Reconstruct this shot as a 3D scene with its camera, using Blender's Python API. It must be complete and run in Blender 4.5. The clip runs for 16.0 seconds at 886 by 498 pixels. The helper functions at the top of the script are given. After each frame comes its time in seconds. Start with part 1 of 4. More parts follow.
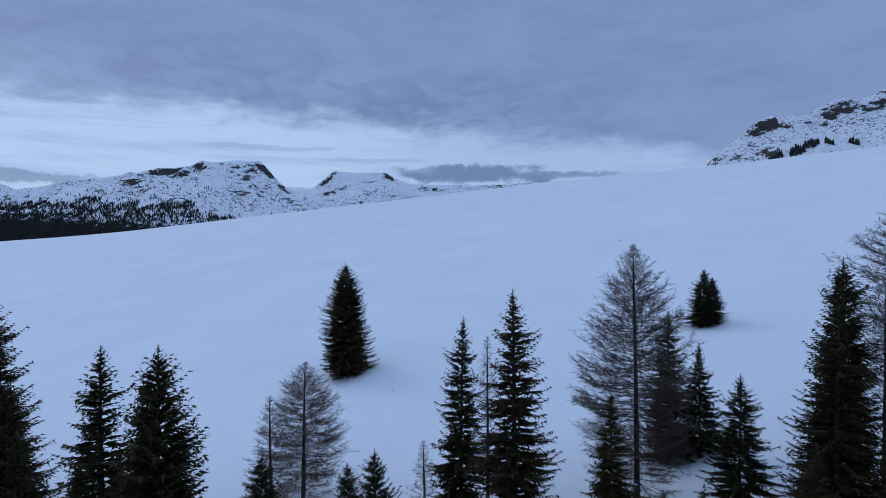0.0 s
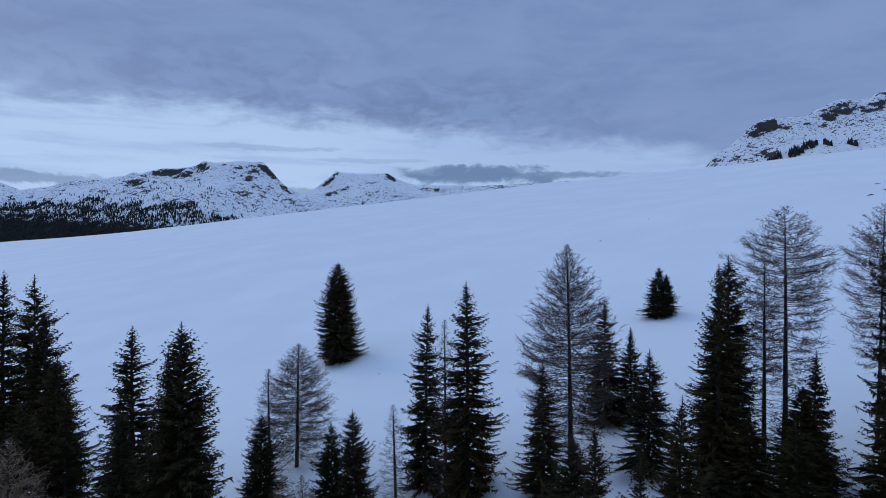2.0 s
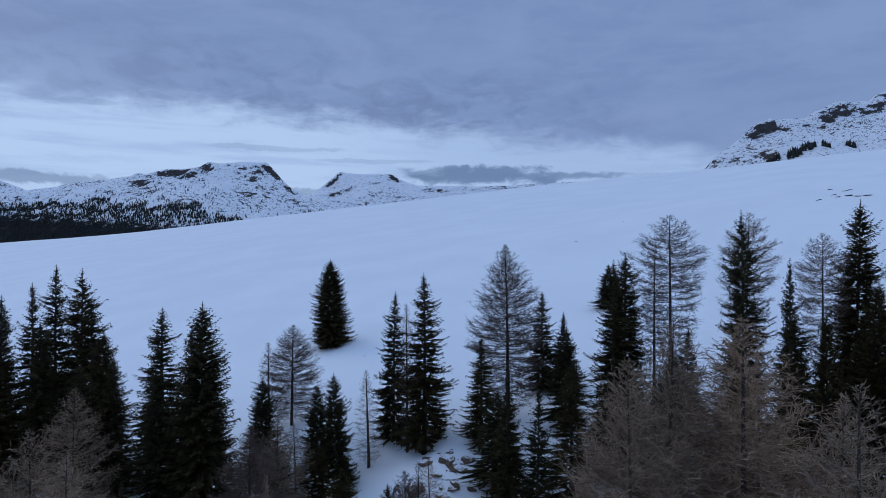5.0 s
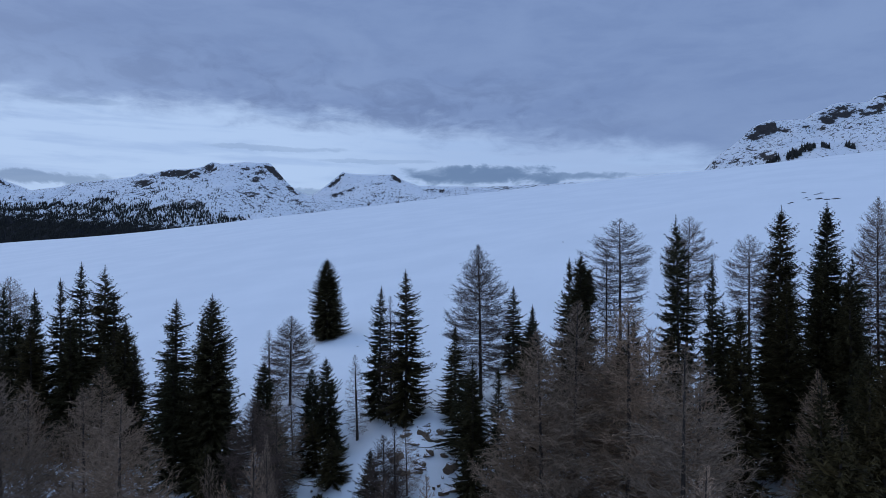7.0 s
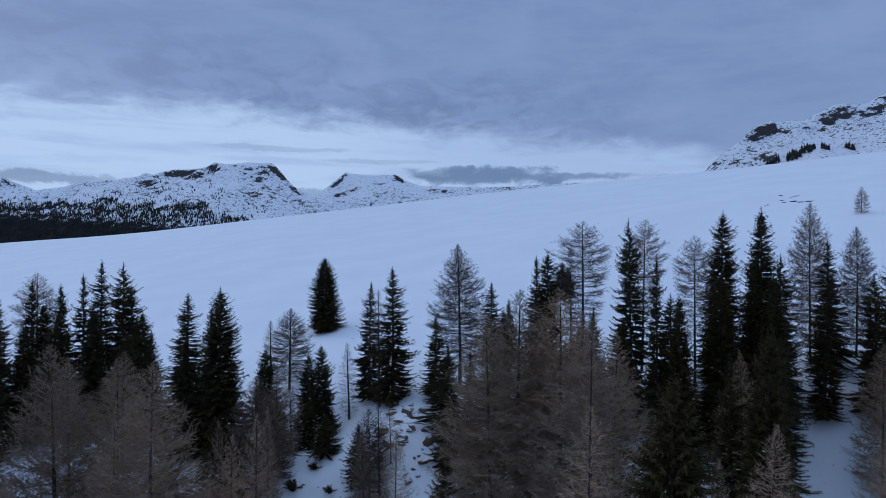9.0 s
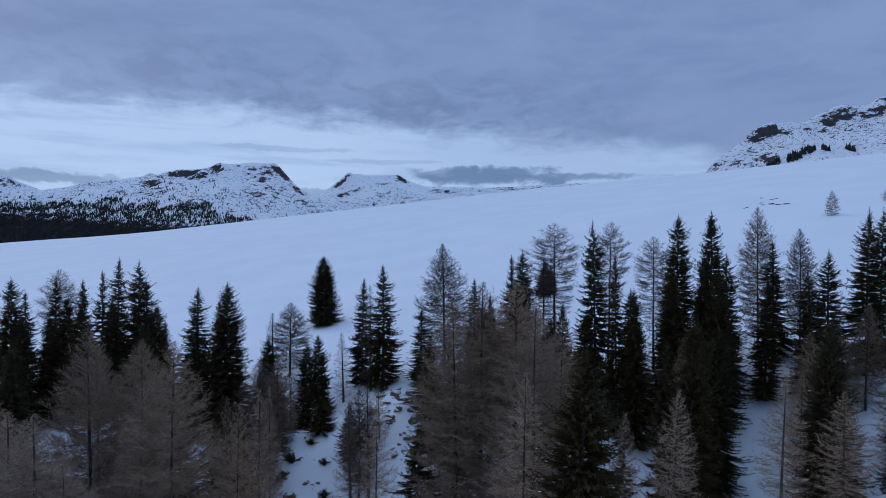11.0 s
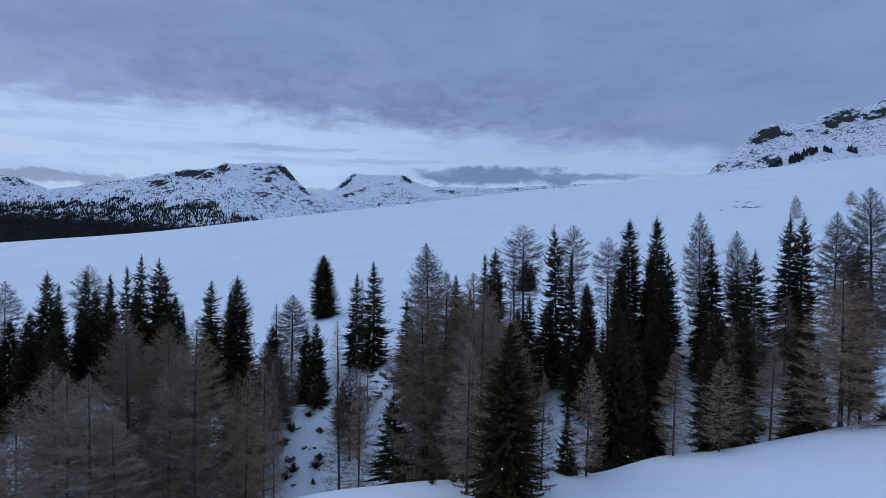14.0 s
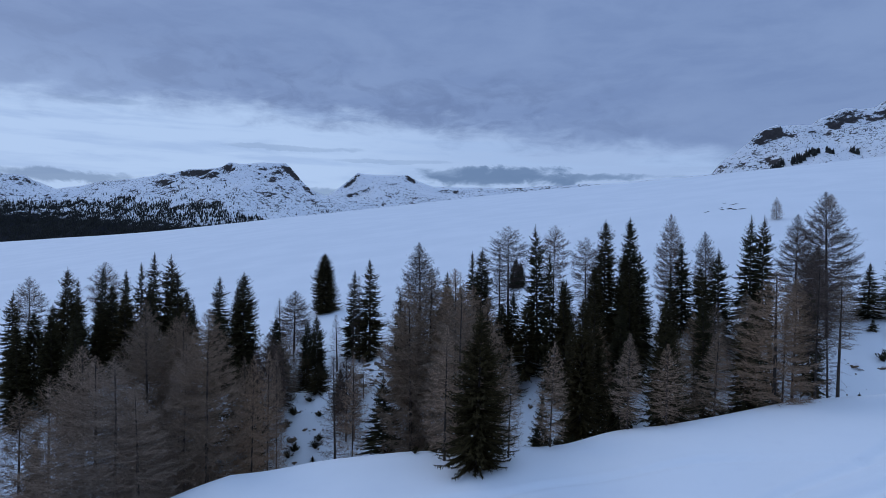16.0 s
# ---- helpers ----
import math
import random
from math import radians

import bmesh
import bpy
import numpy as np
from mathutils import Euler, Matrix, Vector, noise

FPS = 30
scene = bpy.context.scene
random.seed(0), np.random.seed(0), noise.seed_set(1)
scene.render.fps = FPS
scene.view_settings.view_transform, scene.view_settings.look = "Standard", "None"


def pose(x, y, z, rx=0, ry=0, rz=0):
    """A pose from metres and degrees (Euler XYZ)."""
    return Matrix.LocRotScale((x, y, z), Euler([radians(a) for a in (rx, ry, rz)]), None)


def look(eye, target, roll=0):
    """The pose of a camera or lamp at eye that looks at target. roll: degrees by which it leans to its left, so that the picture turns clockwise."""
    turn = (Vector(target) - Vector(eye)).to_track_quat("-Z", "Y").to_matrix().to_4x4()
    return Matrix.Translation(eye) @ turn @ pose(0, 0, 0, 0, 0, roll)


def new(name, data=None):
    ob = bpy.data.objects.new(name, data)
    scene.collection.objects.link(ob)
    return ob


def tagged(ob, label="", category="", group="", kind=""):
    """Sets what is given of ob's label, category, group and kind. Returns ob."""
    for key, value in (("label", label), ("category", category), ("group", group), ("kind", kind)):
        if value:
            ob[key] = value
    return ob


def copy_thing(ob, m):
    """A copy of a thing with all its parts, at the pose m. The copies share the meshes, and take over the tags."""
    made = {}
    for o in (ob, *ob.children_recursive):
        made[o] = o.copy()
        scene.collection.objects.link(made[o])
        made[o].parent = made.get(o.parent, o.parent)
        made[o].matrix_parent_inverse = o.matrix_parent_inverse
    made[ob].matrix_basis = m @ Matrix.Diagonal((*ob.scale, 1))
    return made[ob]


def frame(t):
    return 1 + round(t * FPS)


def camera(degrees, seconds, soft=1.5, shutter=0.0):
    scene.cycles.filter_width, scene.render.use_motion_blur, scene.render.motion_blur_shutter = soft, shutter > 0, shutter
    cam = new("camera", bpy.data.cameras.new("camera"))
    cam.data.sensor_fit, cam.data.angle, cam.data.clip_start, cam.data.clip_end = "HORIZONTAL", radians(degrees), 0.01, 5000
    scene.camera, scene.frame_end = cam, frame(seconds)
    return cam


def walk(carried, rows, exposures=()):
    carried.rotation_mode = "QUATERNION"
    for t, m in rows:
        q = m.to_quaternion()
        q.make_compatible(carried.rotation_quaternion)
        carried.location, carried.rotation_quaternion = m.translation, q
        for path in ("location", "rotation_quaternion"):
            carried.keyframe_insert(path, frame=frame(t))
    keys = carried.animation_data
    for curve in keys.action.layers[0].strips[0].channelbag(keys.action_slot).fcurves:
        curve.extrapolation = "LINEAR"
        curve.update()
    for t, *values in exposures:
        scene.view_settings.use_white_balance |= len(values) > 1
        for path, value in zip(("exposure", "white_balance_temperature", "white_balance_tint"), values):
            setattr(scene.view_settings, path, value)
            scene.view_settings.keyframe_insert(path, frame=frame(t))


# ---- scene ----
# the camera and its flight: seconds, x, y, z, yaw, pitch, roll
PATH = [
    (0, 0, -0, 40, 0, -0.915, 0),
    (1, 1.56, -4.802, 40.032, 0.11, -0.896, 0.009),
    (2, 3.105, -9.547, 40.06, 0.221, -0.878, 0.023),
    (3, 4.633, -14.235, 40.083, 0.332, -0.862, 0.041),
    (4, 6.145, -18.866, 40.102, 0.444, -0.846, 0.063),
    (5, 7.642, -23.44, 40.116, 0.56, -0.832, 0.089),
    (6, 9.122, -27.957, 40.126, 0.678, -0.82, 0.12),
    (7, 10.586, -32.418, 40.131, 0.801, -0.808, 0.155),
    (8, 12.034, -36.821, 40.132, 0.929, -0.798, 0.194),
    (9, 13.466, -41.168, 40.127, 1.063, -0.789, 0.238),
    (10, 14.882, -45.457, 40.119, 1.204, -0.781, 0.286),
    (11, 16.282, -49.69, 40.106, 1.353, -0.775, 0.338),
    (12, 17.665, -53.866, 40.088, 1.51, -0.77, 0.394),
    (13, 19.033, -57.985, 40.066, 1.677, -0.766, 0.455),
    (14, 20.385, -62.047, 40.039, 1.854, -0.763, 0.52),
    (15, 21.72, -66.052, 40.008, 2.042, -0.762, 0.589),
    (16, 23.04, -70, 39.972, 2.243, -0.762, 0.663),
]


def flight(x, y, z, yaw, pitch, roll):
    a, b = radians(yaw), radians(pitch)
    ahead = Vector((-math.sin(a) * math.cos(b), math.cos(a) * math.cos(b), math.sin(b)))
    eye = Vector((x, y, z))
    return look(eye, eye + ahead, roll)


cam = camera(73.0, 16.0, soft=0.8)
walk(cam, [(t, flight(*row)) for t, *row in PATH])

# ---- world, sun and exposure ----
scene.view_settings.exposure = 0.0
SUN_ELEVATION, SUN_AZIMUTH = radians(38), radians(-50)


class Nodes:
    """Short calls to build a node tree."""

    def __init__(self, tree):
        self.tree = tree
        tree.nodes.clear()

    def add(self, kind, **fields):
        node = self.tree.nodes.new(kind)
        for key, value in fields.items():
            setattr(node, key, value)
        return node

    def link(self, a, b):
        self.tree.links.new(a, b)

    def put(self, socket, value):
        if isinstance(value, bpy.types.NodeSocket):
            self.link(value, socket)
        else:
            socket.default_value = value

    def math(self, op, a, b=0.0, c=0.0, clamp=False):
        node = self.add("ShaderNodeMath", operation=op, use_clamp=clamp)
        for socket, value in zip(node.inputs, (a, b, c)):
            self.put(socket, value)
        return node.outputs[0]

    def mix(self, factor, a, b):
        node = self.add("ShaderNodeMix", data_type="RGBA")
        self.put(node.inputs[0], factor)
        for socket, value in ((node.inputs[6], a), (node.inputs[7], b)):
            self.put(socket, value if isinstance(value, bpy.types.NodeSocket) else (*value, 1))
        return node.outputs[2]

    def step(self, value, low, high):
        node = self.add("ShaderNodeMapRange", interpolation_type="SMOOTHSTEP")
        for socket, v in zip(node.inputs, (value, low, high, 0.0, 1.0)):
            self.put(socket, v)
        return node.outputs[0]

    def noise(self, vector, scale, detail=5.0, rough=0.55, distortion=0.0):
        node = self.add("ShaderNodeTexNoise")
        for name, value in (("Vector", vector), ("Scale", scale), ("Detail", detail), ("Roughness", rough), ("Distortion", distortion)):
            self.put(node.inputs[name], value)
        return node.outputs["Fac"]

    def stretch(self, vector, x, y, z):
        node = self.add("ShaderNodeMapping")
        self.put(node.inputs["Vector"], vector)
        node.inputs["Scale"].default_value = (x, y, z)
        return node.outputs[0]


def make_sky():
    """An overcast dusk: a slate-blue cloud deck over a pale band of light that sinks to the right."""
    world = bpy.data.worlds.new("sky")
    scene.world = world
    world.use_nodes = True
    n = Nodes(world.node_tree)
    way = n.add("ShaderNodeTexCoord").outputs["Generated"]
    parts = n.add("ShaderNodeSeparateXYZ")
    n.link(way, parts.inputs[0])
    az = n.math("ARCTAN2", parts.outputs[0], parts.outputs[1])
    el = n.math("ARCSINE", parts.outputs[2])
    flat = n.stretch(way, 1.0, 1.0, 3.4)
    broad = n.noise(flat, 3.2, 6.0, 0.55, 0.6)
    fine = n.noise(flat, 11.0, 6.0, 0.6, 0.4)
    ragged = n.noise(n.stretch(way, 1.0, 1.0, 1.6), 20.0, 6.0, 0.6, 0.4)
    wave = n.math("ADD", n.math("MULTIPLY", n.math("SUBTRACT", broad, 0.5), 0.07), n.math("MULTIPLY", n.math("SUBTRACT", fine, 0.5), 0.075))
    # the lower edge of the deck
    edge = n.math("SUBTRACT", n.math("SUBTRACT", 0.188, n.math("MULTIPLY", az, 0.085)), n.math("MULTIPLY", n.math("MULTIPLY", az, az), 0.10))
    above = n.math("ADD", n.math("SUBTRACT", el, edge), wave)
    clumps = n.noise(n.stretch(way, 1.0, 1.0, 2.2), 15.0, 6.0, 0.6, 0.5)
    streaks = n.noise(n.stretch(way, 1.0, 1.0, 9.0), 6.0, 5.0, 0.55, 0.3)
    deck = n.mix(n.step(fine, 0.36, 0.66), (0.182, 0.272, 0.508), (0.202, 0.298, 0.540))
    deck = n.mix(n.step(broad, 0.42, 0.72), deck, (0.222, 0.322, 0.568))
    band = n.mix(n.step(n.math("ADD", az, n.math("MULTIPLY", n.math("SUBTRACT", broad, 0.5), 0.5)), -0.35, 0.45), (0.44, 0.60, 0.89), (0.335, 0.47, 0.755))
    band = n.mix(n.step(streaks, 0.42, 0.66), band, (0.365, 0.515, 0.81))
    # the deck is darkest in torn clumps just above its lower edge, and thins out to the west
    near_edge = n.math("SUBTRACT", 1.0, n.step(above, 0.03, 0.13))
    deck = n.mix(n.math("MULTIPLY", n.math("MULTIPLY", near_edge, n.step(az, 0.42, 0.12)), n.math("MULTIPLY", n.step(clumps, 0.42, 0.66), 0.6)), deck, (0.138, 0.205, 0.395))
    thin = n.math("MULTIPLY", n.step(az, -0.36, -0.68), n.math("SUBTRACT", 1.0, n.step(above, 0.0, 0.10)))
    deck = n.mix(n.math("MULTIPLY", thin, 0.6), deck, (0.30, 0.43, 0.71))
    torn = n.math("ADD", above, n.math("MULTIPLY", n.math("SUBTRACT", clumps, 0.5), 0.04))
    lower = n.mix(n.step(torn, -0.030, 0.020), band, deck)
    # low dark cloud banks near the horizon
    for at, height, wide, thick, strength in ((0.055, 0.106, 0.13, 0.017, 0.95), (0.0, 0.113, 0.09, 0.012, 0.7), (0.17, 0.104, 0.16, 0.008, 0.8), (-0.60, 0.086, 0.10, 0.011, 0.7), (-0.285, 0.146, 0.11, 0.005, 0.3), (-0.235, 0.076, 0.05, 0.010, 0.6), (-0.12, 0.13, 0.12, 0.004, 0.25), (-0.57, 0.196, 0.06, 0.005, 0.25)):
        dx = n.math("DIVIDE", n.math("SUBTRACT", az, at), wide)
        dz = n.math("DIVIDE", n.math("SUBTRACT", el, n.math("ADD", height, n.math("MULTIPLY", n.math("SUBTRACT", ragged, 0.5), 2.6 * thick))), thick)
        far_off = n.math("ADD", n.math("ADD", n.math("MULTIPLY", dx, dx), n.math("MULTIPLY", dz, dz)), n.math("MULTIPLY", n.math("SUBTRACT", clumps, 0.5), 2.6))
        bank = n.math("MULTIPLY", n.math("SUBTRACT", 1.0, n.step(far_off, 0.35, 1.15)), strength)
        lower = n.mix(bank, lower, (0.135, 0.225, 0.41))
    # thinner cloud overhead lets more light through
    colour = n.mix(n.step(el, 0.42, 0.95), lower, (0.405, 0.585, 0.96))
    clear = n.add("ShaderNodeTexSky", sky_type="NISHITA", sun_disc=False, sun_elevation=SUN_ELEVATION, sun_rotation=SUN_AZIMUTH)
    clouds = n.add("ShaderNodeBackground")
    clouds.inputs[1].default_value = 1.0
    n.link(colour, clouds.inputs[0])
    blue = n.add("ShaderNodeBackground")
    blue.inputs[1].default_value = 0.05
    n.link(clear.outputs[0], blue.inputs[0])
    both = n.add("ShaderNodeMixShader")
    both.inputs[0].default_value = 0.93
    n.link(blue.outputs[0], both.inputs[1])
    n.link(clouds.outputs[0], both.inputs[2])
    n.link(both.outputs[0], n.add("ShaderNodeOutputWorld").inputs[0])


make_sky()
sun = new("sun", bpy.data.lights.new("sun", "SUN"))
sun.data.energy, sun.data.angle, sun.data.color = 0.3, radians(25), (1.0, 0.96, 0.92)
sun.matrix_world = look((0, 0, 300), Vector((0, 0, 300)) - Vector((math.sin(SUN_AZIMUTH) * math.cos(SUN_ELEVATION), math.cos(SUN_AZIMUTH) * math.cos(SUN_ELEVATION), math.sin(SUN_ELEVATION))))


# ---- materials ----
def material(name):
    mat = bpy.data.materials.new(name)
    mat.use_nodes = True
    n = Nodes(mat.node_tree)
    shader = n.add("ShaderNodeBsdfPrincipled")
    n.link(shader.outputs[0], n.add("ShaderNodeOutputMaterial").inputs[0])
    return mat, n, shader


def bump(n, shader, height, strength, distance):
    node = n.add("ShaderNodeBump")
    node.inputs["Strength"].default_value, node.inputs["Distance"].default_value = strength, distance
    n.link(height, node.inputs["Height"])
    n.link(node.outputs[0], shader.inputs["Normal"])


def snow_material():
    mat, n, s = material("snow")
    at = n.add("ShaderNodeTexCoord").outputs["Object"]
    wide, mid, fine = n.noise(at, 0.035, 4.0), n.noise(at, 0.5, 5.0), n.noise(at, 6.0, 4.0)
    colour = n.mix(n.step(wide, 0.35, 0.7), (0.80, 0.84, 0.87), (0.85, 0.885, 0.91))
    colour = n.mix(n.math("MULTIPLY", n.step(mid, 0.55, 0.8), 0.35), colour, (0.78, 0.81, 0.86))
    n.link(colour, s.inputs["Base Color"])
    s.inputs["Roughness"].default_value = 0.75
    height = n.math("ADD", n.math("MULTIPLY", wide, 0.7), n.math("ADD", n.math("MULTIPLY", mid, 0.15), n.math("MULTIPLY", fine, 0.03)))
    bump(n, s, height, 0.5, 0.5)
    return mat


def mountain_material(name, rock_scale, speck_scale, rock_amount, speck_amount, wooded=-1e4, steep_share=0.3):
    """Snow on gentle ground, bare rock where it is steep or blown free, dwarf pines as specks, dark litter below the tree line."""
    mat, n, s = material(name)
    at = n.add("ShaderNodeTexCoord").outputs["Object"]
    normal = n.add("ShaderNodeNewGeometry").outputs["Normal"]
    up, place = n.add("ShaderNodeSeparateXYZ"), n.add("ShaderNodeSeparateXYZ")
    n.link(normal, up.inputs[0])
    n.link(at, place.inputs[0])
    patch = n.noise(n.stretch(at, 1.0, 1.0, 2.2), rock_scale, 9.0, 0.72, 0.3)
    region = n.noise(at, rock_scale * 0.16, 3.0, 0.5)
    steep = n.math("SUBTRACT", 1.0, up.outputs[2])
    worn = n.math("ADD", n.math("ADD", patch, n.math("MULTIPLY", steep, steep_share)), n.math("MULTIPLY", n.math("SUBTRACT", region, 0.5), 0.35))
    rock = n.step(worn, rock_amount, rock_amount + 0.04)
    speck = n.step(n.math("ADD", n.noise(at, speck_scale, 3.0, 0.75), n.math("MULTIPLY", n.math("SUBTRACT", region, 0.5), 0.2)), speck_amount, speck_amount + 0.03)
    dark = n.math("MAXIMUM", rock, speck)
    grain = n.noise(at, rock_scale * 6, 5.0, 0.65)
    stone = n.mix(grain, (0.022, 0.020, 0.021), (0.115, 0.102, 0.096))
    white = n.mix(n.step(patch, 0.3, 0.6), (0.90, 0.92, 0.94), (0.84, 0.87, 0.91))
    line = n.math("ADD", wooded, n.math("MULTIPLY", n.math("ADD", place.outputs[0], 900.0), -0.06))
    over = n.math("SUBTRACT", n.math("ADD", place.outputs[2], n.math("MULTIPLY", n.math("SUBTRACT", patch, 0.5), 260.0)), line)
    litter = n.step(over, 12.0, -12.0)
    n.link(n.mix(litter, n.mix(dark, white, stone), (0.022, 0.023, 0.026)), s.inputs["Base Color"])
    s.inputs["Roughness"].default_value = 0.9
    s.inputs["Specular IOR Level"].default_value = 0.08
    bump(n, s, patch, 0.8, 0.3 / rock_scale)
    return mat


def needle_material(name, low, high):
    mat, n, s = material(name)
    geo = n.add("ShaderNodeNewGeometry")
    who = n.add("ShaderNodeObjectInfo")
    at = n.add("ShaderNodeTexCoord").outputs["Object"]
    colour = n.mix(geo.outputs["Random Per Island"], low, high)
    colour = n.mix(n.math("MULTIPLY", n.step(n.noise(at, 0.6, 3.0), 0.5, 0.75), 0.5), colour, tuple(1.25 * c for c in high))
    warm = n.mix(who.outputs["Random"], (0.85, 0.97, 1.0), (1.2, 1.05, 0.88))
    tint = n.add("ShaderNodeMix", data_type="RGBA", blend_type="MULTIPLY")
    tint.inputs[0].default_value = 1.0
    n.link(colour, tint.inputs[6])
    n.link(warm, tint.inputs[7])
    n.link(tint.outputs[2], s.inputs["Base Color"])
    s.inputs["Roughness"].default_value = 0.7
    s.inputs["Specular IOR Level"].default_value = 0.1
    return mat


def bark_material(name, low, high):
    mat, n, s = material(name)
    at = n.add("ShaderNodeTexCoord").outputs["Object"]
    who = n.add("ShaderNodeObjectInfo").outputs["Random"]
    ridges = n.noise(n.stretch(at, 1.0, 1.0, 0.22), 14.0, 6.0, 0.6)
    stain = n.noise(at, 1.3, 4.0)
    colour = n.mix(ridges, low, high)
    colour = n.mix(n.math("MULTIPLY", n.step(stain, 0.5, 0.72), 0.5), colour, tuple(0.55 * c for c in low))
    colour = n.mix(n.math("MULTIPLY", who, 0.35), colour, high)
    n.link(colour, s.inputs["Base Color"])
    s.inputs["Roughness"].default_value = 0.9
    s.inputs["Specular IOR Level"].default_value = 0.15
    bump(n, s, ridges, 0.6, 0.03)
    return mat


def twig_material(name, low, high, dim):
    """Grey-brown twigs, each a little lighter or darker than its neighbour."""
    mat, n, s = material(name)
    geo = n.add("ShaderNodeNewGeometry")
    who = n.add("ShaderNodeObjectInfo")
    at = n.add("ShaderNodeTexCoord").outputs["Object"]
    colour = n.mix(geo.outputs["Random Per Island"], low, high)
    colour = n.mix(n.math("MULTIPLY", n.step(n.noise(at, 0.9, 3.0), 0.45, 0.7), 0.45), colour, low)
    tone = n.mix(who.outputs["Random"], (dim, 1.02 * dim, 1.04 * dim), (1.2, 1.1, 1.0))
    tint = n.add("ShaderNodeMix", data_type="RGBA", blend_type="MULTIPLY")
    tint.inputs[0].default_value = 1.0
    n.link(colour, tint.inputs[6])
    n.link(tone, tint.inputs[7])
    n.link(tint.outputs[2], s.inputs["Base Color"])
    s.inputs["Roughness"].default_value = 0.9
    s.inputs["Specular IOR Level"].default_value = 0.12
    return mat


def rock_material(name, low, high, rust, bare=0.9):
    mat, n, s = material(name)
    at = n.add("ShaderNodeTexCoord").outputs["Object"]
    normal = n.add("ShaderNodeNewGeometry").outputs["Normal"]
    up = n.add("ShaderNodeSeparateXYZ")
    n.link(normal, up.inputs[0])
    grain, cracks = n.noise(at, 5.0, 7.0, 0.65), n.noise(n.stretch(at, 1, 1, 3), 1.4, 5.0)
    stone = n.mix(grain, low, high)
    stone = n.mix(n.step(cracks, 0.5, 0.7), stone, rust)
    cap = n.step(n.math("ADD", up.outputs[2], n.math("MULTIPLY", n.math("SUBTRACT", grain, 0.5), 0.7)), bare - 0.04, bare + 0.04)
    n.link(n.mix(cap, stone, (0.84, 0.86, 0.9)), s.inputs["Base Color"])
    s.inputs["Roughness"].default_value = 0.85
    bump(n, s, n.math("ADD", grain, cracks), 0.9, 0.12)
    return mat


SNOW = snow_material()
DOME = mountain_material("snowy_dome", 0.020, 0.07, 0.68, 0.585, -1e6, 0.55)
MASSIF = mountain_material("snowy_massif", 0.024, 0.085, 0.675, 0.575, 82.0, 0.55)
CRAG = mountain_material("snowy_crag", 0.035, 0.15, 0.70, 0.575, -1e6, 0.55)
RIDGE = mountain_material("wooded_ridge", 0.02, 0.05, 0.6, 0.54, -1e6, 0.3)
NEEDLES = needle_material("spruce_needles", (0.02, 0.0162, 0.0078), (0.066, 0.0565, 0.026))
FAR_NEEDLES = needle_material("far_needles", (0.016, 0.018, 0.018), (0.042, 0.046, 0.046))
TWIGS = twig_material("larch_twigs", (0.14, 0.1, 0.07), (0.46, 0.335, 0.24), 0.72)
EDGE_TWIGS = twig_material("meadow_larch_twigs", (0.065, 0.048, 0.040), (0.24, 0.178, 0.145), 0.75)
PALE_TWIGS = twig_material("young_larch_twigs", (0.15, 0.11, 0.082), (0.56, 0.42, 0.315), 0.8)
BARK = bark_material("bark", (0.032, 0.026, 0.022), (0.085, 0.068, 0.057))
ROCK = rock_material("rock", (0.055, 0.036, 0.024), (0.24, 0.165, 0.105), (0.15, 0.10, 0.06))
DARK_ROCK = rock_material("dark_rock", (0.02, 0.018, 0.017), (0.09, 0.078, 0.07), (0.05, 0.042, 0.036), 1.3)


# ---- the lie of the land ----
def smooth(v):
    v = np.clip(v, 0, 1)
    return v * v * (3 - 2 * v)


def waves(x, y, scale, seed, octaves=4):
    """Cheap rolling relief from turned sines, about -1 to 1."""
    rng = np.random.default_rng(seed)
    total, amp, norm = 0.0, 1.0, 0.0
    for _ in range(octaves):
        for _ in range(3):
            a, p = rng.uniform(0, 2 * math.pi, 2)
            k = 2 * math.pi / scale * rng.uniform(0.7, 1.4)
            total = total + amp * np.sin(k * (x * math.cos(a) + y * math.sin(a)) + p)
        norm, amp, scale = norm + 2.1 * amp, amp * 0.5, scale * 0.5
    return total / norm


def meadow(x, y):
    """The open slope behind the trees, up to its crest."""
    z = 12.6 + 0.115 * x + 0.11 * y + 13.5 * np.exp(-((x - 130) ** 2 + (y - 150) ** 2) / (2 * 65.0**2))
    z = z + 0.25 * waves(x, y, 90.0, 3, 2) * smooth((y - 40) / 80)
    z = z + 0.048 * 20 * np.logaddexp(0, (-435 - x) / 20) * smooth((y - 200) / 400)
    east = smooth((x - 40) / 300)
    z = z + 6 * east * smooth((y - 150) / 300)
    over = np.maximum(y - 800 - 0.12 * x + 300 * east, 0)
    return z - 0.0007 * over**2 / (1 + over / 900)


